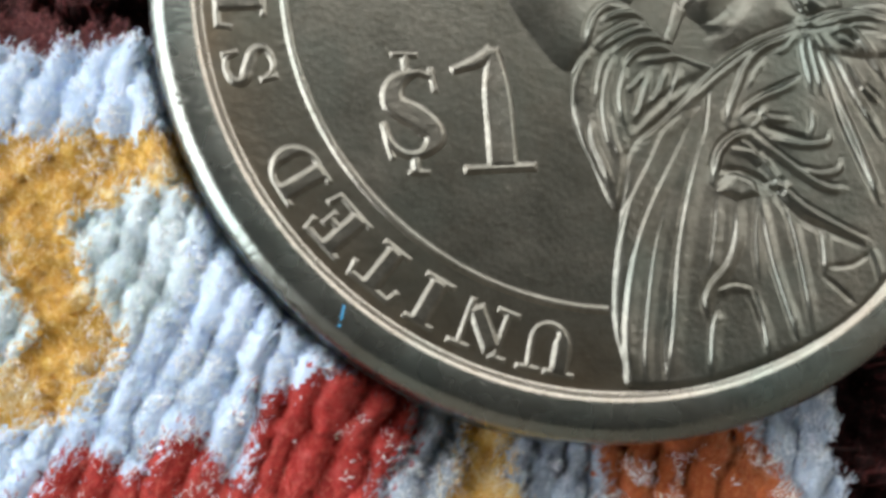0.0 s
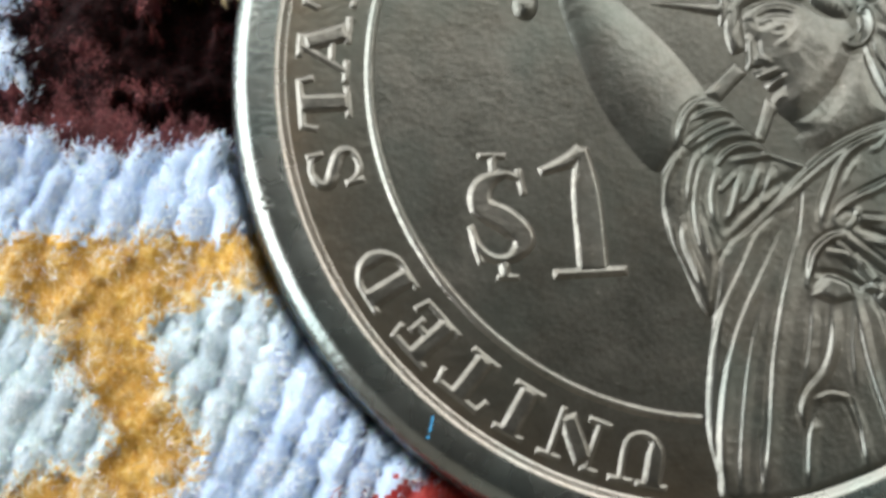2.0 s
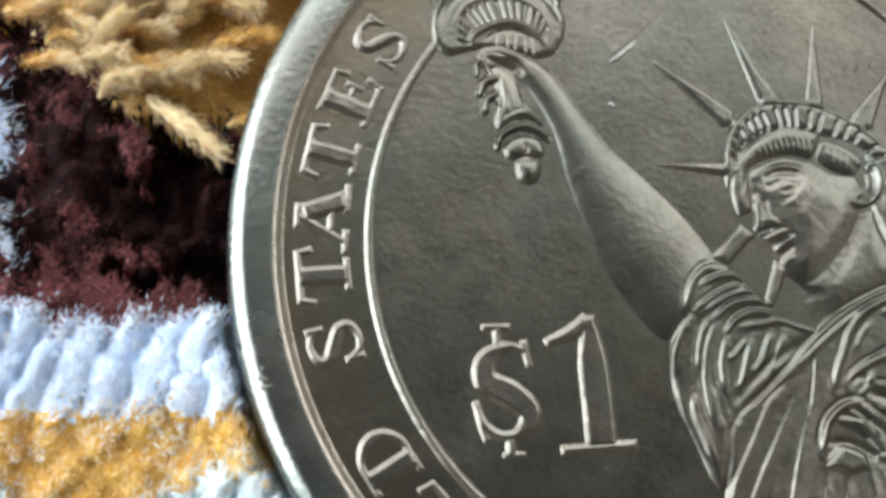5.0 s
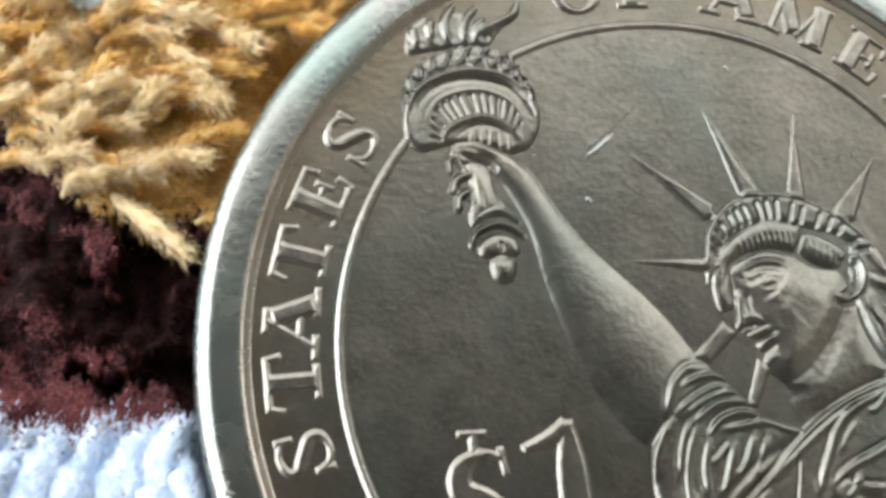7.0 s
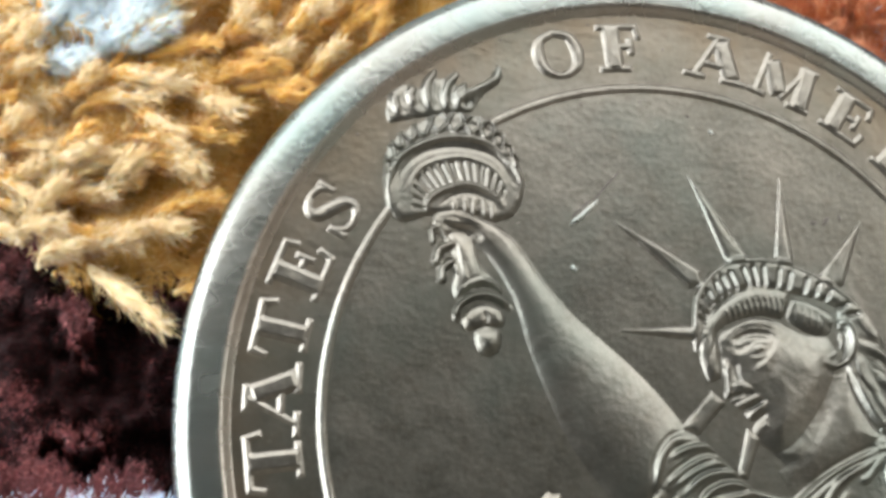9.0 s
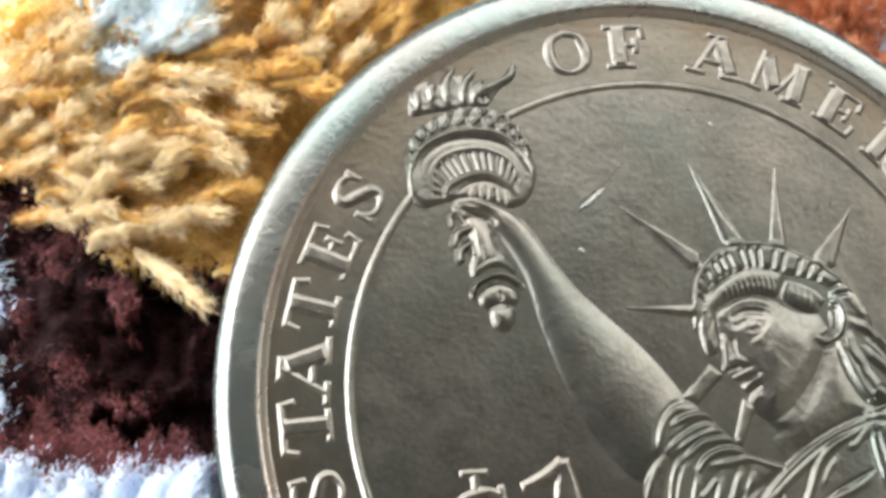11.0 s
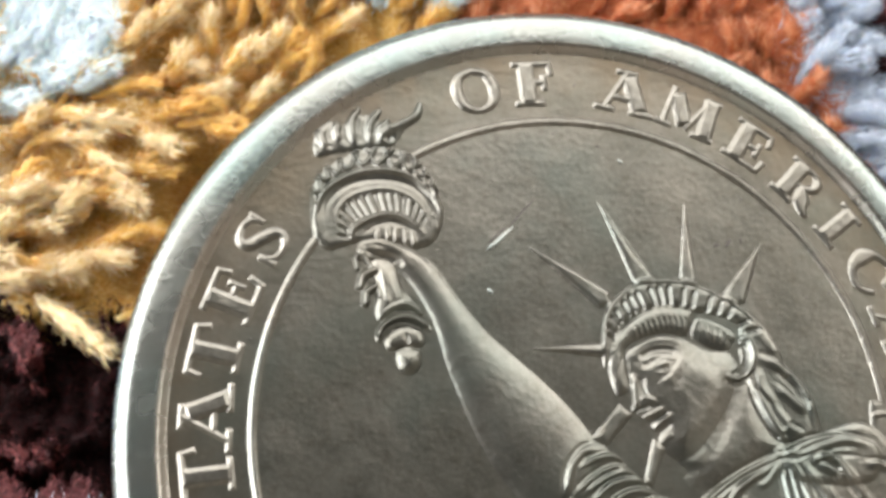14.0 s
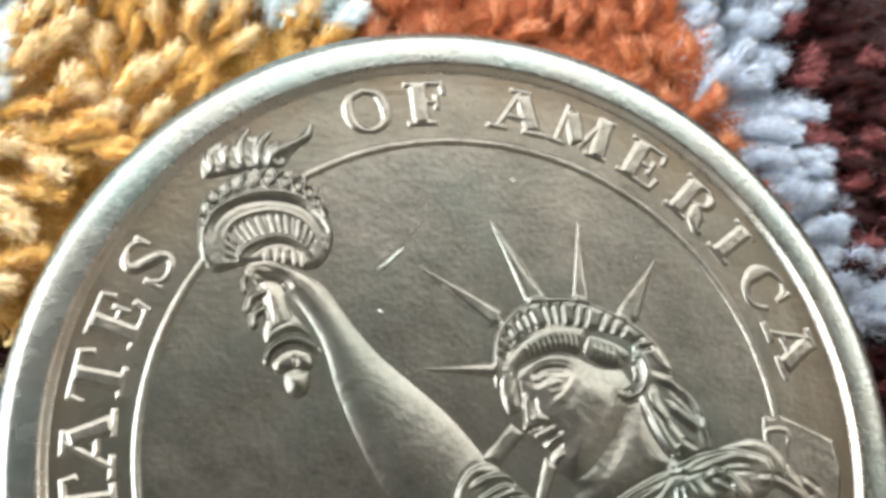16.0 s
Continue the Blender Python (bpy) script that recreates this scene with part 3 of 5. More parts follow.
fig.spokes([(-7.29, 5.47), (-7.26, 6.20), (-6.91, 6.62), (-6.30, 6.90), (-5.65, 6.93), (-4.99, 6.65), (-4.62, 6.04)], [(-6.86, 5.40), (-6.74, 5.74), (-6.45, 5.96), (-6.00, 6.12), (-5.56, 6.14), (-5.15, 5.98), (-4.85, 5.68)], 17, 0.15, -0.17)
fig.ridge([(-6.92, 5.36), (-6.77, 5.74), (-6.16, 6.09), (-5.61, 6.17), (-5.02, 5.92), (-4.78, 5.65)], 0.28, 0.2)
fig.ridge([(-6.51, 5.55), (-6.12, 5.84), (-5.56, 5.93), (-5.01, 5.68)], 0.14, -0.07)
for flute in ([(-6.12, 5.70), (-6.12, 5.53), (-6.09, 5.36)], [(-5.83, 5.81), (-5.81, 5.58), (-5.79, 5.34)], [(-5.55, 5.84), (-5.57, 5.57), (-5.58, 5.28)], [(-5.31, 5.80), (-5.29, 5.53), (-5.24, 5.24)], [(-5.08, 5.71), (-5.05, 5.47), (-5.01, 5.20)]):
    fig.ridge(flute, 0.16, 0.09)
fig.slab([(-7.95, 7.85), (-8.03, 8.55), (-7.78, 8.87), (-7.41, 9.07), (-7.19, 8.96), (-6.87, 9.43), (-6.64, 9.55), (-6.57, 9.26), (-6.17, 9.51), (-5.97, 9.45), (-6.04, 9.15), (-5.77, 9.24), (-5.67, 9.07), (-5.17, 9.39), (-4.86, 9.85), (-4.73, 9.60), (-4.83, 9.27), (-5.20, 8.95), (-5.46, 8.58), (-5.66, 8.32), (-6.32, 8.21), (-7.30, 7.98)], 0.07, 0.2)
for tongue in ([(-6.61, 9.48), (-6.90, 9.14), (-6.92, 8.67), (-6.75, 8.27)], [(-6.01, 9.45), (-6.30, 9.10), (-6.39, 8.70), (-6.29, 8.30)], [(-7.24, 9.04), (-7.38, 8.71), (-7.27, 8.33)], [(-5.70, 9.21), (-6.03, 8.90), (-6.09, 8.49)], [(-7.85, 8.7), (-7.80, 8.4), (-7.65, 8.1)]):
    fig.fold(tongue, 0.17, 0.16, 0.34)
    fig.ridge([(x + 0.17, y) for x, y in tongue], 0.16, -0.06)
fig.fold([(-4.79, 9.78), (-5.06, 9.32), (-5.57, 9.04), (-5.90, 8.77), (-6.06, 8.37)], 0.18, 0.14, 0.4)
fig.ridge([(-5.83, 8.56), (-5.75, 8.57), (-5.66, 8.60)], 0.3, -0.16)
# rays of the crown
for ray in ([(-1.77, 2.34), (0.73, 2.60), (0.99, 2.37), (0.71, 2.13)], [(-1.76, 5.57), (0.93, 4.17), (0.91, 3.76), (0.53, 3.61)], [(0.52, 7.20), (2.35, 4.64), (2.08, 4.21), (1.61, 4.51)], [(3.44, 7.38), (3.70, 4.51), (3.43, 4.18), (3.10, 4.59)], [(5.93, 6.06), (5.18, 3.95), (4.66, 3.87), (4.40, 4.21)],
            [(0.15, -0.24), (1.03, 0.84), (1.49, 0.52), (0.61, -0.46)], [(1.63, -1.51), (2.00, -0.13), (2.39, -0.45), (1.96, -1.58)]):
    fig.slab(ray, 0.085, 0.2, False)
for edge in ([(-1.67, 2.38), (-0.53, 2.49), (0.62, 2.58)], [(-1.64, 5.50), (-0.46, 4.85), (0.72, 4.22)], [(0.59, 7.13), (1.41, 5.91), (2.21, 4.70)], [(3.37, 7.17), (3.24, 5.90), (3.16, 4.70)], [(5.84, 5.95), (5.15, 5.09), (4.51, 4.29)], [(0.22, -0.14), (0.60, 0.31), (1.03, 0.81)]):
    fig.fold(edge, 0.07, 0.09, 0.25, 0.3)
# head: neck, face, hair, crown
fig.slab([(3.00, -1.64), (2.55, -0.68), (3.65, 0.47), (4.98, 1.83), (5.57, 1.33), (6.19, 0.16), (6.54, -0.54), (5.37, -1.20), (4.20, -1.73), (3.34, -1.73)], 0.12, 1.1, ease=True)
fig.slab([(5.09, 3.74), (5.72, 3.27), (6.21, 2.55), (6.35, 2.12), (7.06, 1.32), (7.28, 0.51), (7.30, -0.03), (6.60, -0.25), (6.15, -0.21), (5.70, 0.16), (5.27, 0.96), (4.97, 1.66), (4.87, 2.69)], 0.11, 0.3)
fig.slab([(1.34, 2.33), (1.77, 2.63), (2.42, 2.90), (3.06, 2.86), (3.51, 2.64), (4.01, 2.46), (4.61, 2.42), (4.85, 1.86), (4.66, 1.25), (4.43, 0.68), (3.95, -0.12), (3.45, -0.70), (2.93, -0.90), (2.48, -0.72), (2.21, -0.43), (2.16, -0.15), (2.01, 0.10), (1.78, 0.35), (1.55, 0.51), (1.39, 0.64), (1.42, 1.11), (1.41, 1.46), (1.35, 1.89)], 0.2, 1.15)
fig.slab([(0.55, 2.39), (0.63, 3.27), (0.88, 3.79), (1.42, 4.31), (2.17, 4.58), (3.06, 4.61), (3.94, 4.39), (4.81, 3.98), (5.67, 3.33), (6.22, 2.46), (5.74, 2.36), (5.11, 3.08), (4.56, 3.45), (3.68, 3.60), (2.80, 3.71), (1.77, 3.47), (1.15, 2.95), (0.85, 2.23), (0.63, 1.76)], 0.13, 0.24)
fig.spokes([(0.69, 2.60), (0.79, 3.24), (1.02, 3.73), (1.52, 4.19), (2.20, 4.44), (3.05, 4.47), (3.90, 4.25), (4.73, 3.85), (5.62, 3.18), (6.09, 2.63)], [(0.96, 2.44), (1.08, 2.91), (1.34, 3.19), (1.84, 3.51), (2.44, 3.67), (2.97, 3.72), (3.71, 3.60), (4.53, 3.46), (5.07, 3.08), (5.61, 2.50)], 17, 0.24, -0.22, 0.03, 0.93)
fig.ridge([(0.62, 2.11), (0.62, 2.61), (0.67, 3.24), (0.95, 3.81), (1.57, 4.38), (2.28, 4.55), (3.17, 4.57), (3.94, 4.37), (4.81, 3.94), (5.72, 3.23), (6.12, 2.58)], 0.26, 0.17)
# hair: a wave over the brow that falls beside the face, and a roll that runs to the ear
fig.slab([(0.96, 1.05), (0.77, 1.52), (0.75, 2.04), (0.91, 2.59), (1.22, 3.01), (1.70, 3.42), (2.28, 3.68), (2.89, 3.77), (3.40, 3.71), (3.52, 3.49), (3.35, 2.99), (3.07, 2.89), (2.61, 2.95), (2.05, 2.84), (1.60, 2.64), (1.30, 2.39), (1.32, 1.97), (1.37, 1.58), (1.40, 1.24), (1.19, 1.06)], 0.1, 0.32, over=True)
fig.slab([(3.36, 3.17), (3.57, 3.47), (4.03, 3.42), (4.53, 3.22), (4.85, 3.01), (4.74, 2.81), (4.62, 2.55), (4.35, 2.43), (3.97, 2.51), (3.61, 2.67), (3.39, 2.90)], 0.09, 0.5, over=True)
fig.fold([(0.97, 1.15), (0.84, 1.61), (0.83, 2.04), (0.98, 2.57), (1.27, 2.96), (1.74, 3.37), (2.28, 3.61), (2.84, 3.70), (3.36, 3.64)], 0.10, 0.16, 0.5)
fig.fold([(3.41, 3.08), (3.58, 3.42), (4.05, 3.35), (4.53, 3.14), (4.79, 2.94)], 0.08, 0.16, 0.4)
fig.ridge([(3.28, 2.85), (3.38, 3.15), (3.56, 3.5)], 0.18, -0.11)
for k in range(11):
    u = k / 10
    a, b = Vector((1.5 + 1.75 * u, 3.12 + 0.42 * math.sin(1.9 * u))), Vector((1.68 + 1.6 * u, 2.72 + 0.36 * math.sin(2.2 * u)))
    fig.ridge([a, a.lerp(b, 0.5) + Vector((0.02, -0.03)), b], 0.1, 0.045)
for k in range(6):
    a, b = Vector((3.7 + 0.2 * k, 3.3 - 0.06 * k)), Vector((3.62 + 0.2 * k, 2.78 - 0.045 * k))
    fig.ridge([a, a.lerp(b, 0.5), b], 0.1, 0.04)
for lock in ([(0.95, 1.3), (0.98, 1.8), (1.15, 2.35)], [(1.12, 1.2), (1.15, 1.7), (1.25, 2.2)]):
    fig.ridge(lock, 0.12, 0.03)
# face: brow, eye, cheek, nose and lips
fig.ridge([(1.46, 2.24), (1.75, 2.55), (2.14, 2.73), (2.65, 2.77), (3.15, 2.63)], 0.34, 0.09)
fig.ridge([(1.62, 2.08), (2.07, 2.36), (2.49, 2.43), (2.87, 2.37)], 0.34, -0.15)
fig.ridge([(1.72, 1.95), (1.98, 2.02), (2.2, 2.12)], 0.4, -0.10)
fig.ridge([(2.08, 1.93), (2.38, 2.15), (2.72, 2.17)], 0.12, 0.045)
fig.ridge([(2.26, 1.93), (2.39, 2.0), (2.54, 2.03)], 0.24, 0.10)
fig.ridge([(2.15, 1.72), (2.49, 1.74), (2.75, 1.94)], 0.18, 0.035)
fig.slab([(3.12, 2.31), (3.85, 2.16), (4.41, 1.57), (4.49, 1.22), (4.23, 0.69), (3.75, 0.03), (3.22, -0.37), (2.77, -0.47), (2.47, -0.22), (2.63, 0.25), (2.66, 0.72), (2.46, 1.15), (2.57, 1.54), (2.87, 1.91)], 0.04, 0.5, over=True, ease=True)
fig.fold([(3.23, 2.45), (2.99, 2.15), (2.78, 1.84), (2.53, 1.58), (2.26, 1.36)], 0.07, 0.12, 0.4)
fig.ridge([(1.49, 1.62), (1.49, 1.11), (1.51, 0.64)], 0.24, 0.22)
fig.ridge([(1.75, 1.62), (1.76, 1.25), (1.86, 1.0)], 0.3, -0.09)
fig.ridge([(1.63, 0.92), (1.86, 0.97), (2.12, 0.86)], 0.2, 0.09)
fig.ridge([(1.46, 0.52), (1.66, 0.66), (1.98, 0.72)], 0.16, -0.17)
fig.ridge([(1.72, 0.40), (1.99, 0.52), (2.34, 0.70)], 0.18, 0.12)
fig.ridge([(1.80, 0.21), (2.14, 0.38), (2.53, 0.60)], 0.14, -0.20)
fig.ridge([(2.03, 0.06), (2.23, 0.28), (2.54, 0.50)], 0.18, 0.13)
fig.ridge([(2.08, -0.15), (2.30, 0.03), (2.58, 0.24)], 0.2, -0.12)
fig.ridge([(2.22, -0.42), (2.36, -0.2), (2.62, -0.05)], 0.3, 0.07)
fig.ridge([(2.31, -0.75), (2.82, -1.08), (3.5, -0.95), (4.10, -0.09), (4.66, 1.1)], 0.6, -0.06)
# ear
fig.ridge([(4.64, 2.84), (5.12, 2.86), (5.29, 2.40), (5.14, 1.93), (4.78, 1.64), (4.43, 1.71)], 0.24, 0.2)
fig.ridge([(4.71, 2.47), (4.94, 2.30), (4.81, 2.03), (4.48, 1.82)], 0.16, 0.1)
fig.ridge([(4.66, 2.66), (5.02, 2.62), (5.09, 2.35), (4.96, 2.02), (4.66, 1.80)], 0.18, -0.2)
fig.ridge([(4.4, 1.58), (4.75, 1.47), (5.1, 1.62)], 0.24, -0.12)
fig.fold([(5.31, 2.35), (6.25, 1.99), (6.91, 1.18), (7.14, 0.13)], 0.12, 0.14, 0.4)
fig.fold([(5.35, 2.01), (5.45, 1.42), (5.84, 0.90)], 0.11, 0.12, 0.35)
fig.fold([(5.92, 1.47), (6.46, 1.04), (6.93, 0.67)], 0.12, 0.12, 0.4)
fig.fold([(5.09, 1.84), (5.44, 0.91), (5.83, 0.16), (6.27, -0.27)], 0.12, 0.12, 0.4)
fig.fold([(5.73, 0.93), (6.22, 0.30), (6.71, -0.00)], 0.1, 0.12, 0.3)
fig.ridge([(5.06, 1.46), (5.29, 0.79), (5.73, 0.06), (6.13, -0.31)], 0.2, -0.12)
fig.ridge([(6.06, 1.85), (6.59, 1.31), (7.06, 0.93)], 0.24, -0.12)
fig.ridge([(5.29, 3.57), (5.84, 3.16), (6.22, 2.51)], 0.14, -0.08)
# sleeve of the raised arm
fig.slab([(-0.75, -1.30), (-0.95, -2.13), (-1.12, -2.99), (-1.00, -4.26), (-0.47, -5.33), (0.05, -6.44), (0.40, -6.62), (0.67, -5.54), (0.78, -4.78), (2.26, -3.36), (3.40, -2.16), (2.20, -1.80), (1.37, -1.12), (0.54, -0.44), (-0.22, -0.34)], 0.13, 0.35)
fig.fold([(-0.71, -1.90), (-0.57, -1.14), (-0.23, -0.65), (0.20, -0.43)], 0.16, 0.12, 0.3)
fig.fold([(-0.28, -1.09), (0.19, -0.81), (0.81, -0.71), (1.27, -1.00)], 0.2, 0.11, 0.22)
fig.fold([(-0.45, -1.82), (0.08, -1.38), (0.71, -1.05), (1.36, -1.12)], 0.2, 0.11, 0.22)
fig.fold([(-0.29, -1.90), (0.40, -1.40), (1.06, -1.17), (1.72, -1.38)], 0.18, 0.11, 0.22)
fig.fold([(0.06, -2.04), (0.63, -1.54), (1.29, -1.38), (1.81, -1.47)], 0.2, 0.11, 0.24)
fig.fold([(0.44, -2.42), (0.81, -1.91), (1.48, -1.68), (2.10, -1.87)], 0.22, 0.11, 0.24)
fig.fold([(0.87, -2.18), (1.50, -2.03), (2.13, -1.90), (2.74, -2.05), (3.35, -2.15)], 0.16, 0.1, 0.3)
fig.fold([(-0.42, -1.85), (-0.85, -2.45), (-1.09, -3.15), (-1.08, -3.75)], 0.16, 0.14, 0.4)
fig.fold([(0.27, -1.87), (-0.05, -2.64), (-0.17, -3.56), (-0.03, -4.46), (0.30, -5.23)], 0.11, 0.1, 0.25)
fig.fold([(-0.05, -1.89), (-0.31, -2.73), (-0.36, -3.57)], 0.1, 0.1, 0.25)
fig.fold([(0.51, -2.33), (0.32, -3.23), (0.43, -3.99)], 0.12, 0.1, 0.25)
fig.fold([(-0.53, -4.00), (-0.48, -4.63), (-0.21, -5.25), (0.06, -5.83)], 0.14, 0.1, 0.28)
fig.fold([(0.01, -3.86), (0.13, -4.53), (0.37, -5.14)], 0.1, 0.09, 0.22)
fig.fold([(1.22, -2.38), (0.96, -3.43), (0.82, -3.90)], 0.14, 0.1, 0.25)
fig.fold([(1.75, -2.23), (1.50, -3.02), (1.25, -3.43)], 0.16, 0.1, 0.25)
fig.fold([(1.06, -2.50), (0.75, -2.90), (0.55, -3.10)], 0.12, 0.1, 0.22)
fig.fold([(-0.97, -3.90), (-0.74, -4.79), (-0.32, -5.81)], 0.1, 0.1, 0.3)
fig.fold([(2.15, -2.21), (1.92, -3.00), (1.71, -3.40)], 0.1, 0.1, 0.3)
fig.ridge([(0.61, -4.44), (1.45, -3.41), (2.97, -2.32)], 0.5, -0.12)
# gown: one mass within the rim, then its folds
fig.slab([(0.59, -4.81), (1.74, -3.81), (3.15, -2.04), (4.35, -1.24), (5.69, -0.55), (7.42, 0.15), (8.68, 0.46)]+[(9.6, -0.2), (10.6, -2.0), (11.2, -4.2)]+[(8.31, -8.50), (6.35, -10.09), (3.78, -11.23), (2.11, -11.66), (0.72, -11.69), (0.51, -10.95), (0.20, -9.70), (0.23, -8.25), (0.41, -6.61)], 0.13, 0.28)
fig.fold([(0.56, -4.84), (1.74, -3.88), (3.15, -2.32), (4.21, -1.43), (5.24, -0.87), (5.82, -0.61)], 0.16, 0.12, 0.2)
fig.fold([(2.01, -3.75), (3.15, -2.56), (4.35, -1.59), (5.63, -0.94)], 0.12, 0.1, 0.3)
fig.fold([(2.29, -3.66), (1.71, -4.22), (1.24, -5.23), (0.61, -6.63), (0.30, -8.08)], 0.09, 0.11, 0.5)
fig.fold([(2.70, -3.52), (1.92, -5.17), (1.28, -6.55), (0.86, -7.89), (0.66, -9.35), (0.62, -10.63), (0.72, -11.63)], 0.10, 0.11, 0.55)
fig.fold([(1.79, -6.22), (1.46, -7.69), (1.27, -9.15), (1.17, -10.60), (1.21, -11.61)], 0.08, 0.09, 0.4)
fig.fold([(3.08, -3.56), (2.57, -5.46), (2.26, -6.98), (2.05, -8.62), (1.92, -10.24), (1.87, -11.58)], 0.10, 0.11, 0.7)
fig.fold([(3.32, -5.99), (3.22, -7.24), (3.04, -8.34)], 0.07, 0.09, 0.4)
fig.fold([(3.90, -6.07), (3.87, -7.12), (3.62, -7.97), (3.15, -8.56), (2.94, -9.06), (3.04, -9.51)], 0.15, 0.11, 0.5)
fig.fold([(3.31, -9.28), (3.15, -10.02), (3.11, -11.20)], 0.11, 0.09, 0.5)
fig.slab([(3.23, -5.92), (3.82, -5.28), (4.44, -5.47), (4.61, -5.91), (3.92, -6.11), (3.58, -6.00)], 0.1, 0.22, False, over=True)
fig.fold([(3.23, -5.89), (3.82, -5.31), (4.41, -5.47)], 0.08, 0.10, 0.3)
fig.fold([(4.65, -5.74), (5.03, -5.54), (5.52, -5.84)], 0.07, 0.09, 0.3)
fig.fold([(3.18, -5.62), (3.32, -4.76), (3.77, -4.25), (4.30, -4.04)], 0.26, 0.13, 0.3)
fig.fold([(4.30, -4.08), (5.06, -4.60), (5.99, -5.21), (6.69, -5.53), (7.24, -5.52)], 0.18, 0.12, 0.3)
fig.fold([(3.53, -4.58), (4.36, -4.68), (5.11, -5.41), (5.97, -6.15), (7.64, -6.92), (7.92, -7.00)], 0.14, 0.10, 0.4)
fig.ridge([(3.39, -5.23), (4.15, -5.31), (4.88, -5.63), (5.79, -6.49), (7.63, -7.15)], 0.4, -0.16)
fig.fold([(3.95, -4.26), (4.43, -4.61), (4.88, -5.12)], 0.12, 0.1, 0.25)
fig.fold([(4.53, -5.65), (4.76, -6.81), (5.03, -7.95), (5.53, -9.40), (5.83, -10.23)], 0.10, 0.10, 0.4)
fig.fold([(4.84, -5.63), (5.40, -6.26), (5.73, -7.24), (6.03, -8.72), (6.22, -9.77)], 0.09, 0.10, 0.4)
fig.fold([(4.58, -5.90), (4.48, -7.16), (4.58, -8.47)], 0.07, 0.09, 0.35)
fig.fold([(4.30, -8.82), (4.61, -9.53), (4.90, -10.60)], 0.07, 0.10, 0.45)
fig.fold([(6.48, -6.73), (6.57, -7.36), (6.59, -8.10)], 0.11, 0.10, 0.4)
fig.ridge([(6.59, -8.19), (7.07, -8.57), (7.42, -8.88)], 0.25, -0.1)
fig.ridge([(6.74, -7.88), (7.44, -7.77), (7.98, -7.40)], 0.25, -0.1)
fig.fold([(8.07, -7.26), (8.24, -7.75), (8.35, -8.25)], 0.07, 0.10, 0.3)
fig.fold([(5.74, -0.90), (4.84, -1.33), (4.20, -1.95), (3.92, -2.63), (3.67, -3.34), (3.64, -3.89)], 0.17, 0.12, 0.3)
fig.fold([(4.77, -1.78), (4.45, -2.24), (4.27, -2.69)], 0.08, 0.1, 0.25)
fig.fold([(5.81, -0.89), (5.41, -1.37), (5.16, -1.51)], 0.1, 0.1, 0.25)
fig.fold([(5.92, -0.99), (6.02, -1.66), (6.29, -2.64)], 0.14, 0.1, 0.2)
fig.fold([(6.14, -0.89), (6.34, -1.72), (6.58, -2.66)], 0.12, 0.1, 0.2)
fig.fold([(6.25, -0.81), (6.83, -2.20), (7.35, -3.55), (8.12, -5.22)], 0.16, 0.12, 0.3)
fig.fold([(6.43, -0.76), (7.12, -1.65), (7.55, -2.49), (8.46, -3.90)], 0.18, 0.12, 0.35)
fig.fold([(7.21, -1.38), (7.74, -2.21), (8.45, -2.85)], 0.14, 0.11, 0.3)
fig.fold([(6.61, -0.60), (7.41, -0.60), (8.12, -1.38), (8.61, -2.05)], 0.18, 0.12, 0.35)
fig.fold([(6.97, -2.72), (7.52, -3.89), (7.95, -4.89), (8.37, -5.88)], 0.14, 0.12, 0.35)
fig.fold([(4.02, -3.69), (4.20, -3.30), (4.69, -2.95), (5.31, -2.65), (5.94, -2.21)], 0.14, 0.12, 0.3)
fig.fold([(4.62, -3.23), (4.86, -3.55), (5.57, -3.56)], 0.14, 0.12, 0.25)
fig.ridge([(4.68, -3.81), (5.39, -3.99), (6.09, -4.10)], 0.35, -0.12)
fig.fold([(5.03, -4.19), (5.91, -4.29), (6.66, -4.16), (6.77, -3.88)], 0.16, 0.11, 0.25)
fig.fold([(5.76, -5.02), (6.43, -5.14), (7.00, -4.99), (7.11, -4.71)], 0.16, 0.11, 0.25)
fig.fold([(6.20, -3.99), (6.28, -3.56), (6.21, -3.22)], 0.1, 0.1, 0.2)
fig.fold([(4.33, -3.94), (4.61, -3.61), (4.60, -3.35)], 0.1, 0.1, 0.2)
fig.ridge([(4.12, -3.58), (4.34, -3.39), (4.51, -3.41)], 0.26, -0.15)
fig.ridge([(5.69, -0.62), (5.96, -0.45), (6.32, -0.52)], 0.34, 0.12)
fig.ridge([(5.81, -0.75), (6.07, -0.69), (6.32, -0.70)], 0.16, -0.14)
fig.fold([(3.23, -8.85), (3.77, -8.63), (4.37, -8.69)], 0.07, 0.09, 0.35)
fig.ridge([(4.37, -8.69), (4.59, -9.46), (4.75, -10.42)], 0.14, -0.1)
fig.ridge([(4.58, -2.85), (5.20, -2.50), (5.88, -2.16)], 0.16, -0.14)
fig.ridge([(2.84, -4.44), (2.96, -3.58), (3.03, -2.72)], 0.16, -0.12)
fig.ridge([(1.75, -9.62), (1.69, -10.58), (1.76, -11.33)], 0.14, -0.1)
fig.ridge([(2.05, -7.82), (1.95, -9.60), (1.83, -10.89)], 0.14, -0.1)
fig.ridge([(0.74, -7.74), (0.52, -9.04), (0.44, -10.32)], 0.14, -0.12)
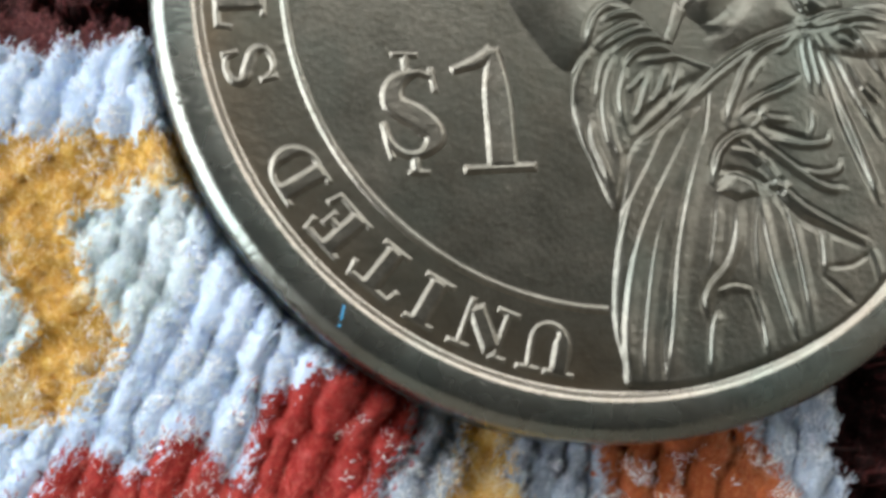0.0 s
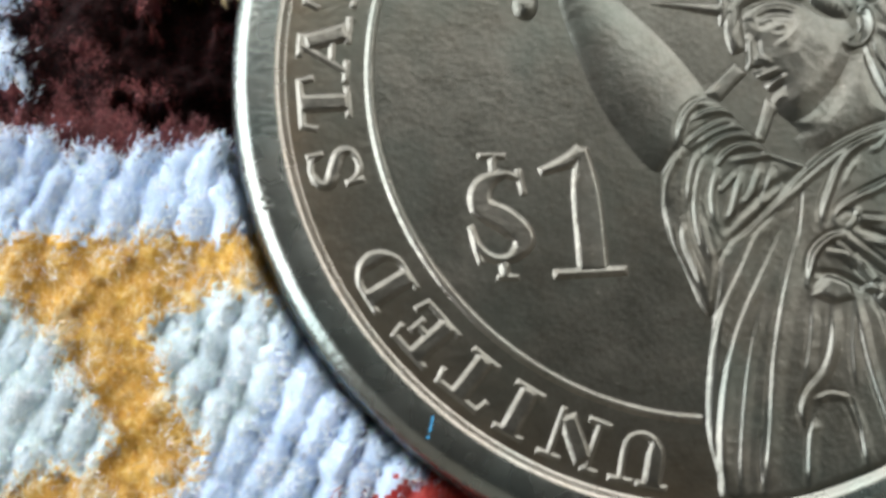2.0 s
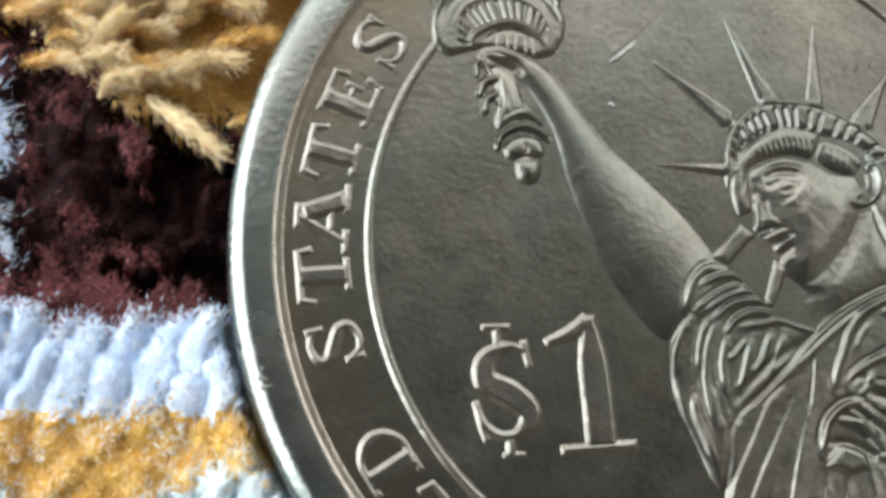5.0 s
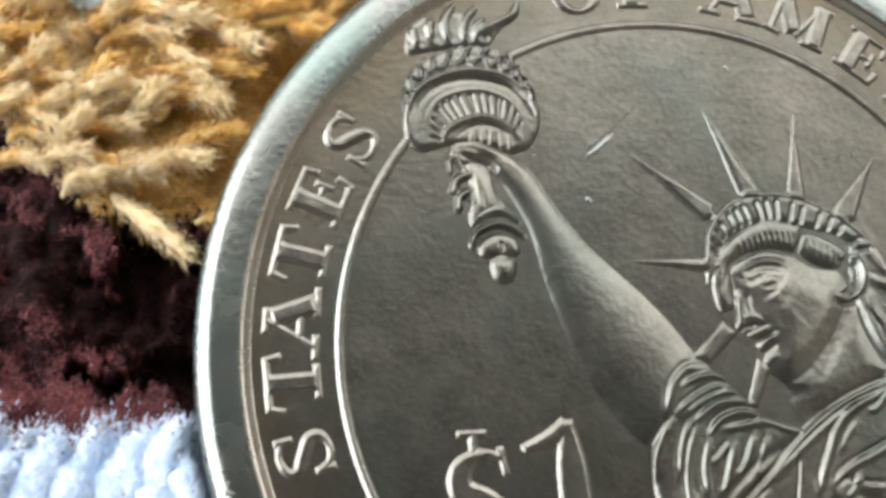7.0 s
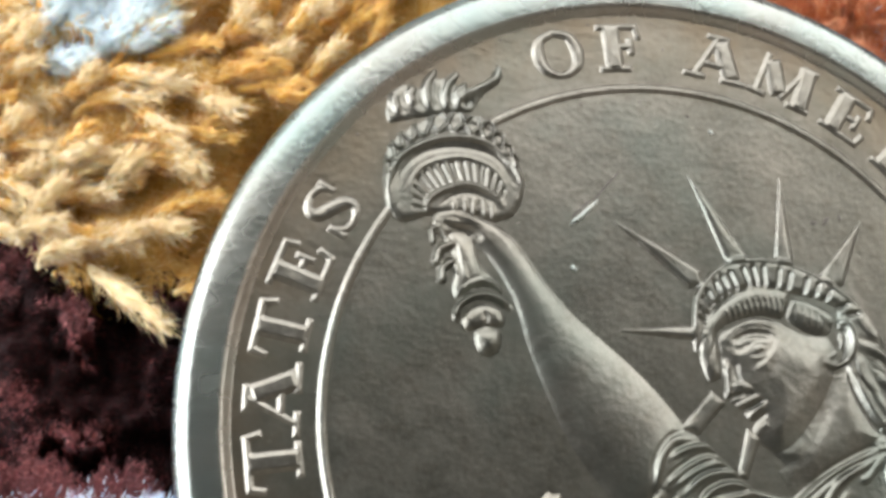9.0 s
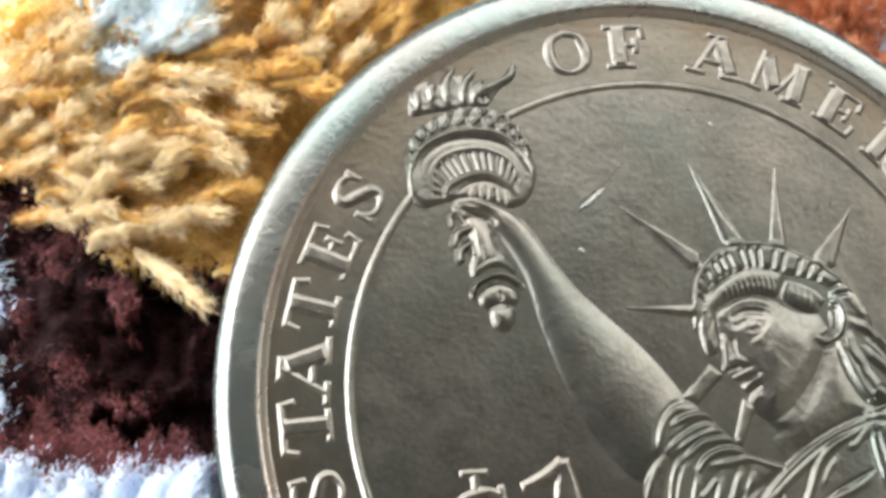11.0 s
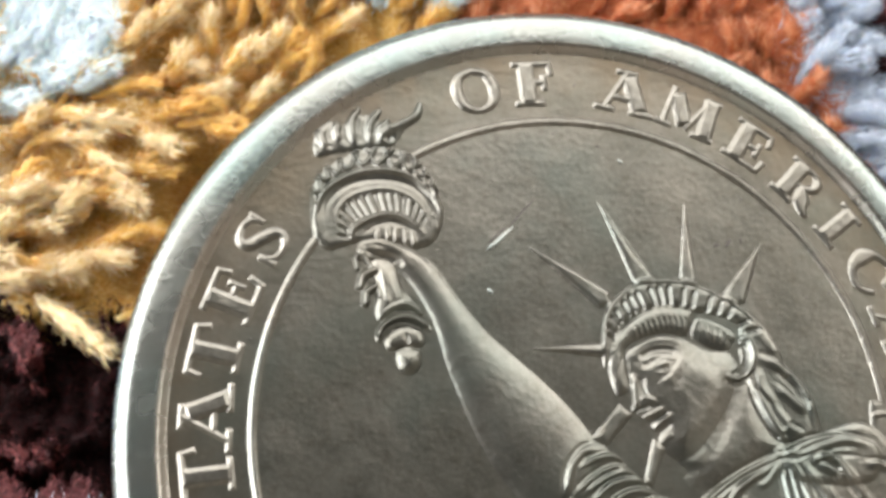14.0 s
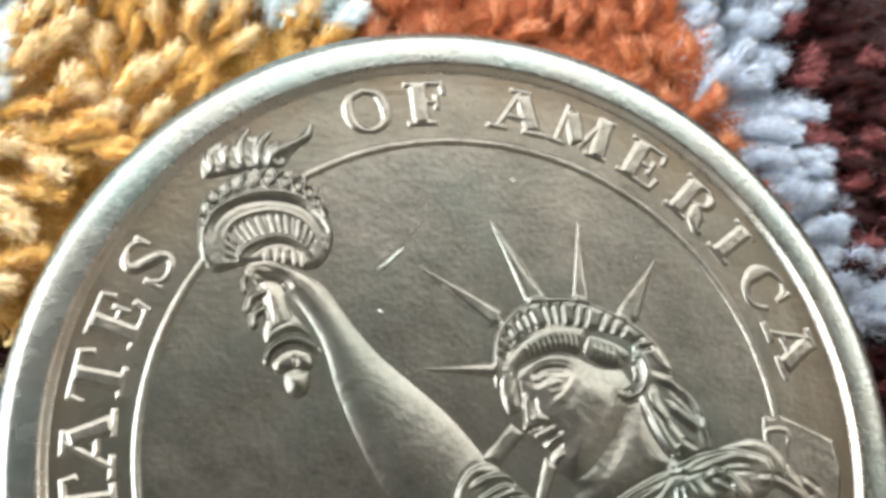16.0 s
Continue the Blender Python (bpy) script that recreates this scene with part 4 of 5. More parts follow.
# far shoulder, tablet and second sleeve
fig.slab([(5.97, -0.54), (6.79, -0.10), (7.89, 0.04), (8.93, -0.16), (9.11, -0.83), (8.47, -1.41), (6.32, -1.33)], 0.08, 0.25, over=True)
fig.fold([(6.08, -0.50), (6.82, -0.14), (7.88, 0.01), (8.87, -0.19)], 0.14, 0.1, 0.25)
fig.fold([(6.42, -0.64), (7.16, -0.33), (7.87, -0.13), (8.59, -0.24)], 0.14, 0.1, 0.25)
fig.fold([(6.72, -0.83), (7.47, -0.53), (8.17, -0.43)], 0.12, 0.1, 0.22)
fig.ridge([(6.23, -0.77), (7.04, -0.53), (8.37, -0.60)], 0.2, -0.1)
fig.slab([(8.96, 1.12), (9.57, 1.17), (11.27, 0.41), (11.44, -0.48), (11.19, -1.67)]+[(10.6, -2.6), (9.6, -4.2)]+[(9.02, -1.33), (8.91, 0.01)], 0.07, 0.2, False)
fig.fold([(9.59, 1.11), (10.37, 0.78), (11.23, 0.41)], 0.06, 0.1, 0.25)
fig.ridge([(8.94, 0.61), (9.28, 0.70), (9.68, 0.63), (9.70, 0.15)], 0.2, 0.09)
fig.ridge([(8.99, 1.11), (9.29, 1.14), (9.58, 1.08)], 0.18, 0.08)
fig.ridge([(9.63, 0.53), (9.59, -0.15), (9.44, -0.83)], 0.16, -0.06)
fig.fold([(8.53, -0.80), (9.25, -0.86), (10.11, -1.40)], 0.14, 0.12, 0.35)
fig.fold([(10.00, -0.79), (10.42, -1.13), (10.57, -1.43)], 0.1, 0.12, 0.3)
fig.fold([(7.01, -0.83), (7.51, -1.03), (7.84, -1.39)], 0.14, 0.12, 0.35)
fig.soften(1)
fig.wear(0.4, 0.0012)
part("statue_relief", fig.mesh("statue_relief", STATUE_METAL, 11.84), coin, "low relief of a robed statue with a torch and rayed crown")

# marks of use: short scratches, a blue fibre stuck to the rim
def sliver(name, points, width, height, mat, z=0.0):
    p = np.asarray(points)
    r = Relief(p[:, 0].min() - 0.2, p[:, 0].max() + 0.2, p[:, 1].min() - 0.2, p[:, 1].max() + 0.2, 0.03)
    r.ridge(points, width, height, True, 0.3)
    part(name, r.mesh(name, mat), coin, m=Matrix.Translation((0, 0, z * MM)))


sliver("scratch", [(-2.85, 5.26), (-2.48, 5.55), (-2.03, 6.03)], 0.2, 0.09, RIM, -0.01)
sliver("scratch", [(-1.62, 6.66), (-1.55, 6.74), (-1.48, 6.81)], 0.1, 0.03, METAL, -0.01)
# Dark line of the gouge beside the scratch, its shade put in as slivers.
sliver("grime_gouge_mark", [(-2.86, 5.39), (-2.52, 5.75), (-2.11, 6.11)], 0.09, 0.03, DARK, -0.006)
sliver("grime_gouge_mark", [(-2.31, 5.81), (-1.78, 6.46), (-1.22, 7.09)], 0.07, 0.03, DARK, -0.006)
sliver("scratch", [(-2.87, 4.09), (-2.77, 4.02), (-2.66, 3.93)], 0.2, 0.06, RIM, -0.01)
sliver("scratch", [(1.36, 8.41), (1.42, 8.32), (1.53, 8.27)], 0.16, 0.05, RIM, -0.01)
sliver("blue_fibre", [(-7.34, -9.66), (-7.38, -10.0), (-7.44, -10.36)], 0.15, 0.07, BLUE_INK, 0.185)
for q in ([(-12.12, -4.03), (-11.79, -3.93), (-11.61, -3.95)], [(-12.19, -4.29), (-11.69, -4.31), (-11.38, -4.22)], [(-12.11, -4.54), (-11.76, -4.44), (-11.30, -4.47)]):
    sliver("rim_scratch", q, 0.1, 0.03, RIM, 0.19)
for q in ([(0.69, 8.81), (0.72, 8.76), (0.78, 8.71)], [(4.29, 5.83), (4.40, 5.78), (4.51, 5.86)], [(4.65, 5.72), (4.76, 5.81), (4.86, 5.94)], [(4.89, 6.02), (4.81, 5.90), (4.68, 5.68)], [(5.19, 6.10), (5.22, 5.99), (5.23, 5.85)], [(0.01, 10.79), (0.06, 10.78), (0.11, 10.76)]):
    sliver("grime_gouge_mark", q, 0.12, 0.03, DARK, -0.006)
speck_rng = random.Random(4)
for k in range(26):
    a, r0 = radians(speck_rng.uniform(25, 175)), speck_rng.choice((9.85, 11.6, 9.1, 8.4)) + speck_rng.uniform(-0.12, 0.12)
    x, y, u = r0 * math.cos(a), r0 * math.sin(a), speck_rng.uniform(0.02, 0.06)
    sliver("grime_gouge_mark", [(x - u, y), (x, y + 0.3 * u), (x + u, y - 0.5 * u)], speck_rng.uniform(0.07, 0.12), 0.03, DARK, -0.006)

# Dark-coloured lumps stand in for pits and sunk lettering in the edge.
edge_rng = random.Random(9)
for k in range(16):
    a, r0 = radians(186 + 4.6 * k + edge_rng.uniform(-1.5, 1.5)), edge_rng.uniform(0.05, 0.1)
    bm = bmesh.new()
    bmesh.ops.create_icosphere(bm, subdivisions=1, radius=r0 * MM)
    me = bpy.data.meshes.new("edge_mark")
    bm.to_mesh(me)
    bm.free()
    me.materials.append(DARK)
    rr, z = edge_rng.choice(((13.2, -0.06), (13.24, -0.3), (13.24, -0.6)))
    part("edge_mark", me, coin, m=pose(rr * math.cos(a) * MM, rr * math.sin(a) * MM, z * MM, rz=math.degrees(a)) @ Matrix.Diagonal((0.4, 1.3, 1.0, 1)))

# ---- the rug: backing and cut-pile tufts of dyed yarn ----
rug = tagged(new("rug"), "multicoloured shaggy rug of soft tufted yarn", "rug")
bm = bmesh.new()
bmesh.ops.create_grid(bm, x_segments=24, y_segments=24, size=0.06)
for v in bm.verts:
    v.co.z = 0.0012 + 0.0002 * noise.noise(v.co * 200)
edge = bmesh.ops.extrude_face_region(bm, geom=bm.faces[:])
for v in edge["geom"]:
    if isinstance(v, bmesh.types.BMVert):
        v.co.z = 0.0
bmesh.ops.recalc_face_normals(bm, faces=bm.faces[:])
me = bpy.data.meshes.new("backing")
bm.to_mesh(me)
bm.free()
me.materials.append(JUTE)
part("backing", me, rug, "dark woven backing")

# where each colour of yarn grows, in mm from the coin's middle
DYED = {
    "maroon": [(-18.5, 3.1), (-16.3, 2.0), (-18.4, 1.5), (-16.2, 0.1), (-14.2, 0.2), (-18.7, -0.2), (-18.9, 0.6), (-18.7, -0.9), (-19.8, -1.6), (-18.5, -1.6), (-17.6, -1.1), (-17.1, -1.5), (-15.6, -1.5), (-14.1, -1.4), (-13.5, -1.2)] + [(-17.1, 1.8), (-17.5, 3.0), (-15.5, 0.3), (-14.1, 0.5), (-13.4, 2.6), (-14.2, 2.8), (-18.6, 4.1), (-17.6, 4.0), (-16.5, 3.3)] + [(8.9, -13.8), (9.3, -11.7)] + [(13.6, 15.3), (15.8, 15.5), (14.4, 12.7), (15.1, 10.6), (15.1, 8.1), (14.4, 4.1)],
    "blue": [(-21.3, 2.9), (-21.0, 1.5), (-20.3, -0.2), (-19.9, -0.8), (-19.7, -2.8), (-18.4, -2.7), (-17.0, -2.7), (-15.5, -2.6), (-14.0, -2.6), (-18.0, -4.5), (-15.8, -4.4), (-13.2, -4.2), (-17.0, -3.8)] + [(-11.0, -8.1), (-10.3, -9.3), (-11.5, -10.3), (-9.6, -10.2), (-8.4, -10.8), (-12.0, -11.6), (-10.5, -11.5), (-12.5, -12.8), (-10.7, -12.7)] + [(-15.4, -13.9), (-13.3, -13.6), (-10.3, -13.0)],
    "sky": [(-5.2, -14.3), (-4.2, -13.6), (-1.0, -14.3), (0.1, -13.9), (6.9, -13.0), (7.3, -14.0), (7.9, -11.6)] + [(10.6, 15.5), (11.3, 13.8), (12.2, 12.5), (12.4, 10.4), (13.3, 9.0), (13.7, 7.0), (14.4, 5.5), (12.1, 15.1)],
    "rose": [(-19.8, -2.1), (-18.5, -2.1), (-17.8, -2.0), (-17.0, -2.0), (-16.3, -2.0), (-15.6, -1.9), (-14.8, -1.9), (-14.1, -1.9)],
    "amber": [(-17.7, -6.3), (-16.2, -6.4), (-14.7, -6.3), (-12.4, -5.9), (-16.8, -7.8), (-15.6, -8.4), (-15.2, -9.6), (-14.4, -10.5), (-17.5, -7.2), (-15.0, -11.4), (-17.0, -12.1), (-15.6, -12.6)] + [(-3.0, -14.0), (-2.3, -14.6)],
    "white": [(-18.1, -8.5), (-17.8, -11.2), (-16.8, -10.9), (-14.1, -8.0), (-13.2, -7.4), (-12.0, -7.5), (-13.3, -8.9), (-12.2, -9.4), (-13.5, -9.8)] + [(-17.2, 12.1), (-15.5, 12.0)] + [(-15.8, 12.8)] + [(-5.0, 15.2), (-3.9, 15.2)],
    "red": [(-11.7, -14.6), (-8.7, -13.5), (-7.2, -12.4), (-5.9, -13.0), (-7.7, -14.7), (-13.9, -15.0), (-6.4, -14.1)],
    "gold": [(-17.7, 10.4), (-17.9, 8.0), (-16.2, 9.0), (-14.8, 10.0), (-13.2, 10.5), (-16.8, 6.5), (-14.6, 7.5), (-13.1, 8.5), (-11.6, 9.4), (-10.0, 10.8), (-13.7, 5.9), (-15.2, 5.0), (-12.9, 5.0), (-17.3, 5.9), (-14.6, 4.3), (-16.2, 4.5)] + [(-12.4, 12.3), (-9.9, 12.1), (-7.3, 12.7), (-5.5, 13.7), (-12.8, 8.6), (-12.6, 5.4), (-4.4, 14.2), (-3.5, 14.1)] + [(-18.3, 12.6), (-18.0, 11.5), (-17.6, 10.4)],
    "orange": [(1.7, -13.7), (2.9, -14.1), (4.6, -13.4), (5.5, -14.2)] + [(-2.4, 15.1), (-2.4, 14.3), (-0.6, 14.9), (2.1, 14.7), (4.0, 14.0), (6.1, 14.6), (8.2, 14.8), (7.0, 13.4), (9.0, 11.9), (9.9, 10.7), (10.8, 9.5), (4.1, 15.3)],
}
DYE = [(x, y, c) for c, spots in DYED.items() for x, y in spots]
DYE_XY = np.array([d[:2] for d in DYE])
# how the pile lies: place, direction of lean, reach of the lean (mm)
LAY = np.array([(-16, -8, 0.35, 1.0, 2.3), (-16, -3, 0.3, 1.0, 2.6), (-11, -10, 0.6, 1.0, 2.8), (-5, -15, 0.4, 1.0, 2.6), (4, -15, 0.5, 1.0, 2.6), (9, -14, 0.3, 1.0, 2.2),
                (-16, 3, 0.4, 0.3, 1.0), (-17, 9, 1.0, 0.45, 2.2), (-17, 5.5, 1.0, 0.3, 2.0), (-14, 6, 0.9, -0.35, 2.2), (-13.5, 8.5, 0.6, -0.7, 2.0), (-14.5, 3.5, 0.8, -0.8, 2.2), (-15, 13, 0.3, 0.8, 1.4), (-9, 14, 0.5, 0.9, 1.2), (0, 16, 0.2, 1.0, 0.8), (7, 15, 0.4, 0.6, 0.9),
                (12, 12, 1.0, 0.3, 1.9), (15, 7, 1.0, 0.0, 2.2), (16, 0, 1.0, -0.3, 2.0)])
PILE_TOP = FIELD - 1.95


def lay_at(x, y):
    w = 1 / ((LAY[:, 0] - x) ** 2 + (LAY[:, 1] - y) ** 2 + 2.0) ** 1.6
    d = (LAY[:, 2:] * w[:, None]).sum(0) / w.sum()
    return math.atan2(d[1], d[0]), d[2]


def tuft_shape(rng, reach, rise, radius, hairs, hair, curl, lie):
    """One tuft of soft yarn that leans along +x: a thin core wrapped in long loose fibres, frayed at the end. Returns verts, triangles and, for each triangle, 1 where it is the tip."""
    rings, sides = 11, 7
    s = np.linspace(0, 1, rings)
    phase = rng.uniform(0, 6.28)
    spine = np.stack([reach * s ** 1.15, curl * (np.sin(s * 4.2 + phase) - np.sin(phase)), rise * (1 - (1 - s) ** lie) + curl * 0.5 * (np.sin(s * 5 + 2 * phase) - np.sin(2 * phase)) * s], 1)
    prof = radius * np.array([0.55, 0.65, 0.75, 0.85, 0.95, 1.02, 1.06, 1.05, 0.96, 0.74, 0.36])
    tang = np.gradient(spine, axis=0)
    tang /= np.linalg.norm(tang, axis=1, keepdims=True)
    side = np.cross(tang, (0, 0, 1.0)) + (1e-6, 1e-3, 0)
    side /= np.linalg.norm(side, axis=1, keepdims=True)
    up = np.cross(side, tang)
    ang = np.arange(sides) * 2 * np.pi / sides
    lump = (1 + rng.normal(0, 0.16, (rings, sides))) * (1 + rng.normal(0, 0.08, (rings, 1)))
    core = spine[:, None] + (0.6 * prof[:, None] * lump)[..., None] * (np.cos(ang)[None, :, None] * side[:, None] + np.sin(ang)[None, :, None] * up[:, None])
    verts = np.vstack([core.reshape(-1, 3), spine[-1] + tang[-1] * 0.2 * radius])
    faces, ends = [], []
    for i in range(rings - 1):
        for j in range(sides):
            a, b = i * sides + j, i * sides + (j + 1) % sides
            faces += [(a, b, b + sides), (a, b + sides, a + sides)]
            ends += [i / (rings - 1)] * 2
    last = (rings - 1) * sides
    faces += [(last + j, last + (j + 1) % sides, len(verts) - 1) for j in range(sides)]
    ends = np.array(ends + [1.0] * sides)
    u = rng.uniform(0.05, 1.0, hairs) ** 0.75 * 0.96
    k = np.minimum((u * (rings - 1)).astype(int), rings - 2)
    fr = (u * (rings - 1) - k)[:, None]
    mixed = lambda q: q[k] * (1 - fr) + q[k + 1] * fr
    a = rng.uniform(-0.9, np.pi + 0.9, hairs)[:, None]
    out = np.cos(a) * side[k] + np.sin(a) * up[k]
    flat = -np.sin(a) * side[k] + np.cos(a) * up[k]
    root = mixed(spine) + out * mixed(prof[:, None]) * rng.uniform(0.5, 1.0, (hairs, 1))
    way = out * rng.normal(0.30, 0.30, (hairs, 1)) + tang[k] + rng.normal(0, 0.34, (hairs, 3))
    way /= np.linalg.norm(way, axis=1, keepdims=True)
    thick = rng.uniform(0.009, 0.024, (hairs, 1))
    long = hair * rng.uniform(0.4, 1.5, (hairs, 1))
    mid = root + way * long * 0.5 + out * 0.03
    tip = root + way * long - out * 0.06 + flat * rng.normal(0, 0.10, (hairs, 1))
    base = len(verts)
    verts = np.vstack([verts, np.stack([root + flat * thick, root - flat * thick, mid + flat * thick, mid - flat * thick, tip], 1).reshape(-1, 3)])
    n = base + 5 * np.arange(hairs)[:, None]
    faces = np.vstack([faces, n + (0, 1, 3), n + (0, 3, 2), n + (2, 3, 4)])
    ends = np.concatenate([ends, np.tile(u + rng.normal(0, 0.12, hairs), 3)])
    return verts, faces, (ends > 0.58).astype(int)


rng = np.random.default_rng(11)
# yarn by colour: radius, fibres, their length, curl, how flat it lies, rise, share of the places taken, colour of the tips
# Cream, peach and rose tips put the light on raised ends into the colour.
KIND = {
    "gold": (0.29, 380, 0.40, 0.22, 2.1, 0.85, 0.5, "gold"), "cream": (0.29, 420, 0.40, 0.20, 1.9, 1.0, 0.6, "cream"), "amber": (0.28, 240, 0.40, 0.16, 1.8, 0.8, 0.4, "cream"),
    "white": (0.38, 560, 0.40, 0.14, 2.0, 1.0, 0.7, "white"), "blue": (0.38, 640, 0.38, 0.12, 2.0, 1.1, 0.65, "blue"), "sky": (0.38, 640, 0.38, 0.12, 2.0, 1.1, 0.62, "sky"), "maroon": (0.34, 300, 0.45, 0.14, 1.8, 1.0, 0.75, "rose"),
    "red": (0.28, 240, 0.4, 0.12, 1.7, 0.8, 0.5, "red"), "orange": (0.27, 260, 0.45, 0.16, 1.8, 0.7, 0.36, "peach"), "rose": (0.3, 200, 0.4, 0.2, 1.7, 0.9, 0.5, "rose"), "peach": (0.3, 200, 0.4, 0.2, 1.7, 0.9, 0.5, "peach"), "sparkle": (0.3, 200, 0.4, 0.2, 1.7, 0.9, 0.5, "sparkle")}
NAMES = list(KIND)
REACHES = (0.8, 1.2, 1.7, 2.3)
fluff = {}
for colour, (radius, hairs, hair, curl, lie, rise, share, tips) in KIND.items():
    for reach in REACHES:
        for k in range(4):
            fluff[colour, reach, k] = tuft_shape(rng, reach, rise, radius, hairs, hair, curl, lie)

bulk_v, bulk_f, bulk_m = [], [], []
total = 0


def add_pile(verts, faces, index):
    global total
    bulk_v.append(verts)
    bulk_f.append(faces + total)
    bulk_m.append(np.broadcast_to(index, len(faces)))
    total += len(verts)


def dye_at(x, y):
    """The colour's number for each place."""
    codes = np.array([NAMES.index(d[2]) for d in DYE])
    out = np.empty(len(x), int)
    for k in range(0, len(x), 20000):
        part_x, part_y = x[k:k + 20000, None], y[k:k + 20000, None]
        out[k:k + 20000] = codes[np.argmin((part_x - DYE_XY[:, 0]) ** 2 + (part_y - DYE_XY[:, 1]) ** 2, 1)]
    streak = value_noise((x + 0.5 * y) * 1.6, (y - 0.5 * x) * 0.8, 0.8, 16) + 0.5 * value_noise(x, y, 0.3, 17)
    # Cream thins out near the coin, so the shade there is in the colour.
    out = np.where((out == GOLD) & (streak > 0.2 + 0.9 * np.clip((16.4 - np.hypot(x, y)) / 1.6, 0, 1)), CREAM, out)
    out = np.where((out == ORANGE) & (streak > 0.7), PEACH, out)
    # Shade beside the coin is coloured in: rose crests only well left of it.
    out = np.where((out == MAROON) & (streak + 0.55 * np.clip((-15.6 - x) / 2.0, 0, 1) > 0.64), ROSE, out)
    return np.where((out == AMBER) & (0.32 * value_noise(x, y, 0.62, 4) + 0.3 * value_noise(x, y, 0.3, 5) > 0.17), CREAM, out)


LATTICE = np.random.default_rng(3).uniform(-1, 1, (257, 257))


def value_noise(x, y, size, shift=0):
    """Smooth random heights with bumps of that size, from -1 to 1."""
    u, v = x / size + 97.3 + shift * 13, y / size + 61.7 + shift * 7
    i, j = np.floor(u).astype(int), np.floor(v).astype(int)
    fu, fv = u - i, v - j
    fu, fv = fu * fu * (3 - 2 * fu), fv * fv * (3 - 2 * fv)
    t = lambda a, b: LATTICE[(j + b) % 256, (i + a) % 256]
    return t(0, 0) * (1 - fu) * (1 - fv) + t(1, 0) * fu * (1 - fv) + t(0, 1) * (1 - fu) * fv + t(1, 1) * fu * fv


MAROON, ROSE, ORANGE, PEACH = NAMES.index("maroon"), NAMES.index("rose"), NAMES.index("orange"), NAMES.index("peach")
AMBER, CREAM, GOLD, BLUE = NAMES.index("amber"), NAMES.index("cream"), NAMES.index("gold"), NAMES.index("blue")
WHITE, SKY, RED, SPARKLE = NAMES.index("white"), NAMES.index("sky"), NAMES.index("red"), NAMES.index("sparkle")


def brushed_height(x, y, code):
    """The brushed pile: soft ridges along the lay, broken into tufts; the maroon lies deeper and is tangled."""
    across = x - 0.37 * y + 0.3 * value_noise(x, y, 1.9) + 0.14 * value_noise(x, y, 0.7, 22)
    along = y + 0.36 * x
    ridge = np.abs(np.sin(np.pi * across / 1.0)) ** 0.6
    breaks = value_noise(across * 1.2, along * 0.3, 0.8, 2)
    # each ridge is a row of tufts that overlap, their tips raised
    row = np.floor(across).astype(int)
    tip = np.mod(along / 2.1 + 1.7 * LATTICE[row % 256, 5], 1.0)
    combed = PILE_TOP - 0.82 + 0.5 * ridge + 0.2 * breaks + 0.34 * tip ** 1.6 + 0.13 * value_noise(x, y, 0.45, 3) + 0.05 * value_noise(x, y, 0.15, 14)
    clump = PILE_TOP - 0.42 + 0.3 * value_noise(x, y, 0.62, 4) + 0.14 * value_noise(x, y, 0.3, 5) + 0.04 * value_noise(x, y, 0.14, 15)
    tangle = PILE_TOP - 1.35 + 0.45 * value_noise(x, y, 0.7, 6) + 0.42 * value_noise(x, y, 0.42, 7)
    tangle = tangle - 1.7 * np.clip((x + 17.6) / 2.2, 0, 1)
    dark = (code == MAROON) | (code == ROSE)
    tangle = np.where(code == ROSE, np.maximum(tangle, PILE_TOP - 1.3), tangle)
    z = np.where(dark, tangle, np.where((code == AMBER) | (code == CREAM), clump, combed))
    fleece = 0.34 * value_noise(x, y, 1.25, 18) + 0.24 * value_noise(x, y, 0.55, 19) + 0.10 * value_noise(x, y, 0.22, 20)
    base = np.where(dark, -1.7, np.where((code == BLUE) | (code == SKY), -1.25, np.where(code == WHITE, -0.45, -1.2)))
    z = np.where((y > 1.2) & ~(dark & (x < 0)), PILE_TOP + base + fleece, z)
    r = np.hypot(x, y)
    z = z - 0.7 * np.clip((15.4 - r) / 1.4, 0, 1) * np.clip((y - 1.5) / 2, 0, 1) * np.clip((-4 - x) / 4, 0, 1)
    z = z - 0.35 * np.clip((13.9 - r) / 0.9, 0, 1) - 1.5 * np.clip((15.8 - r) / 2.0, 0, 1) * np.clip((-6.0 - y) / 4.0, 0, 1) * np.clip((x + 7.5) / 4.0, 0, 1)
    z = z + np.where(dark, 0.0, 1.2) * np.clip((r - 13.3) / 0.3, 0, 1) * np.clip((15.4 - r) / 1.6, 0, 1) * np.clip((-x - 4.0) / 3.0, 0, 1) * np.clip((0.5 - y) / 2.0, 0, 1)
    return np.where(r < 13.5, np.minimum(z, FIELD - 1.9), z)


def wobbly(x, y, amount=0.25):
    return x + amount * value_noise(x, y, 0.9, 8) + 0.15 * value_noise(x, y, 0.3, 9), y + amount * value_noise(x, y, 0.9, 10) + 0.15 * value_noise(x, y, 0.3, 11)


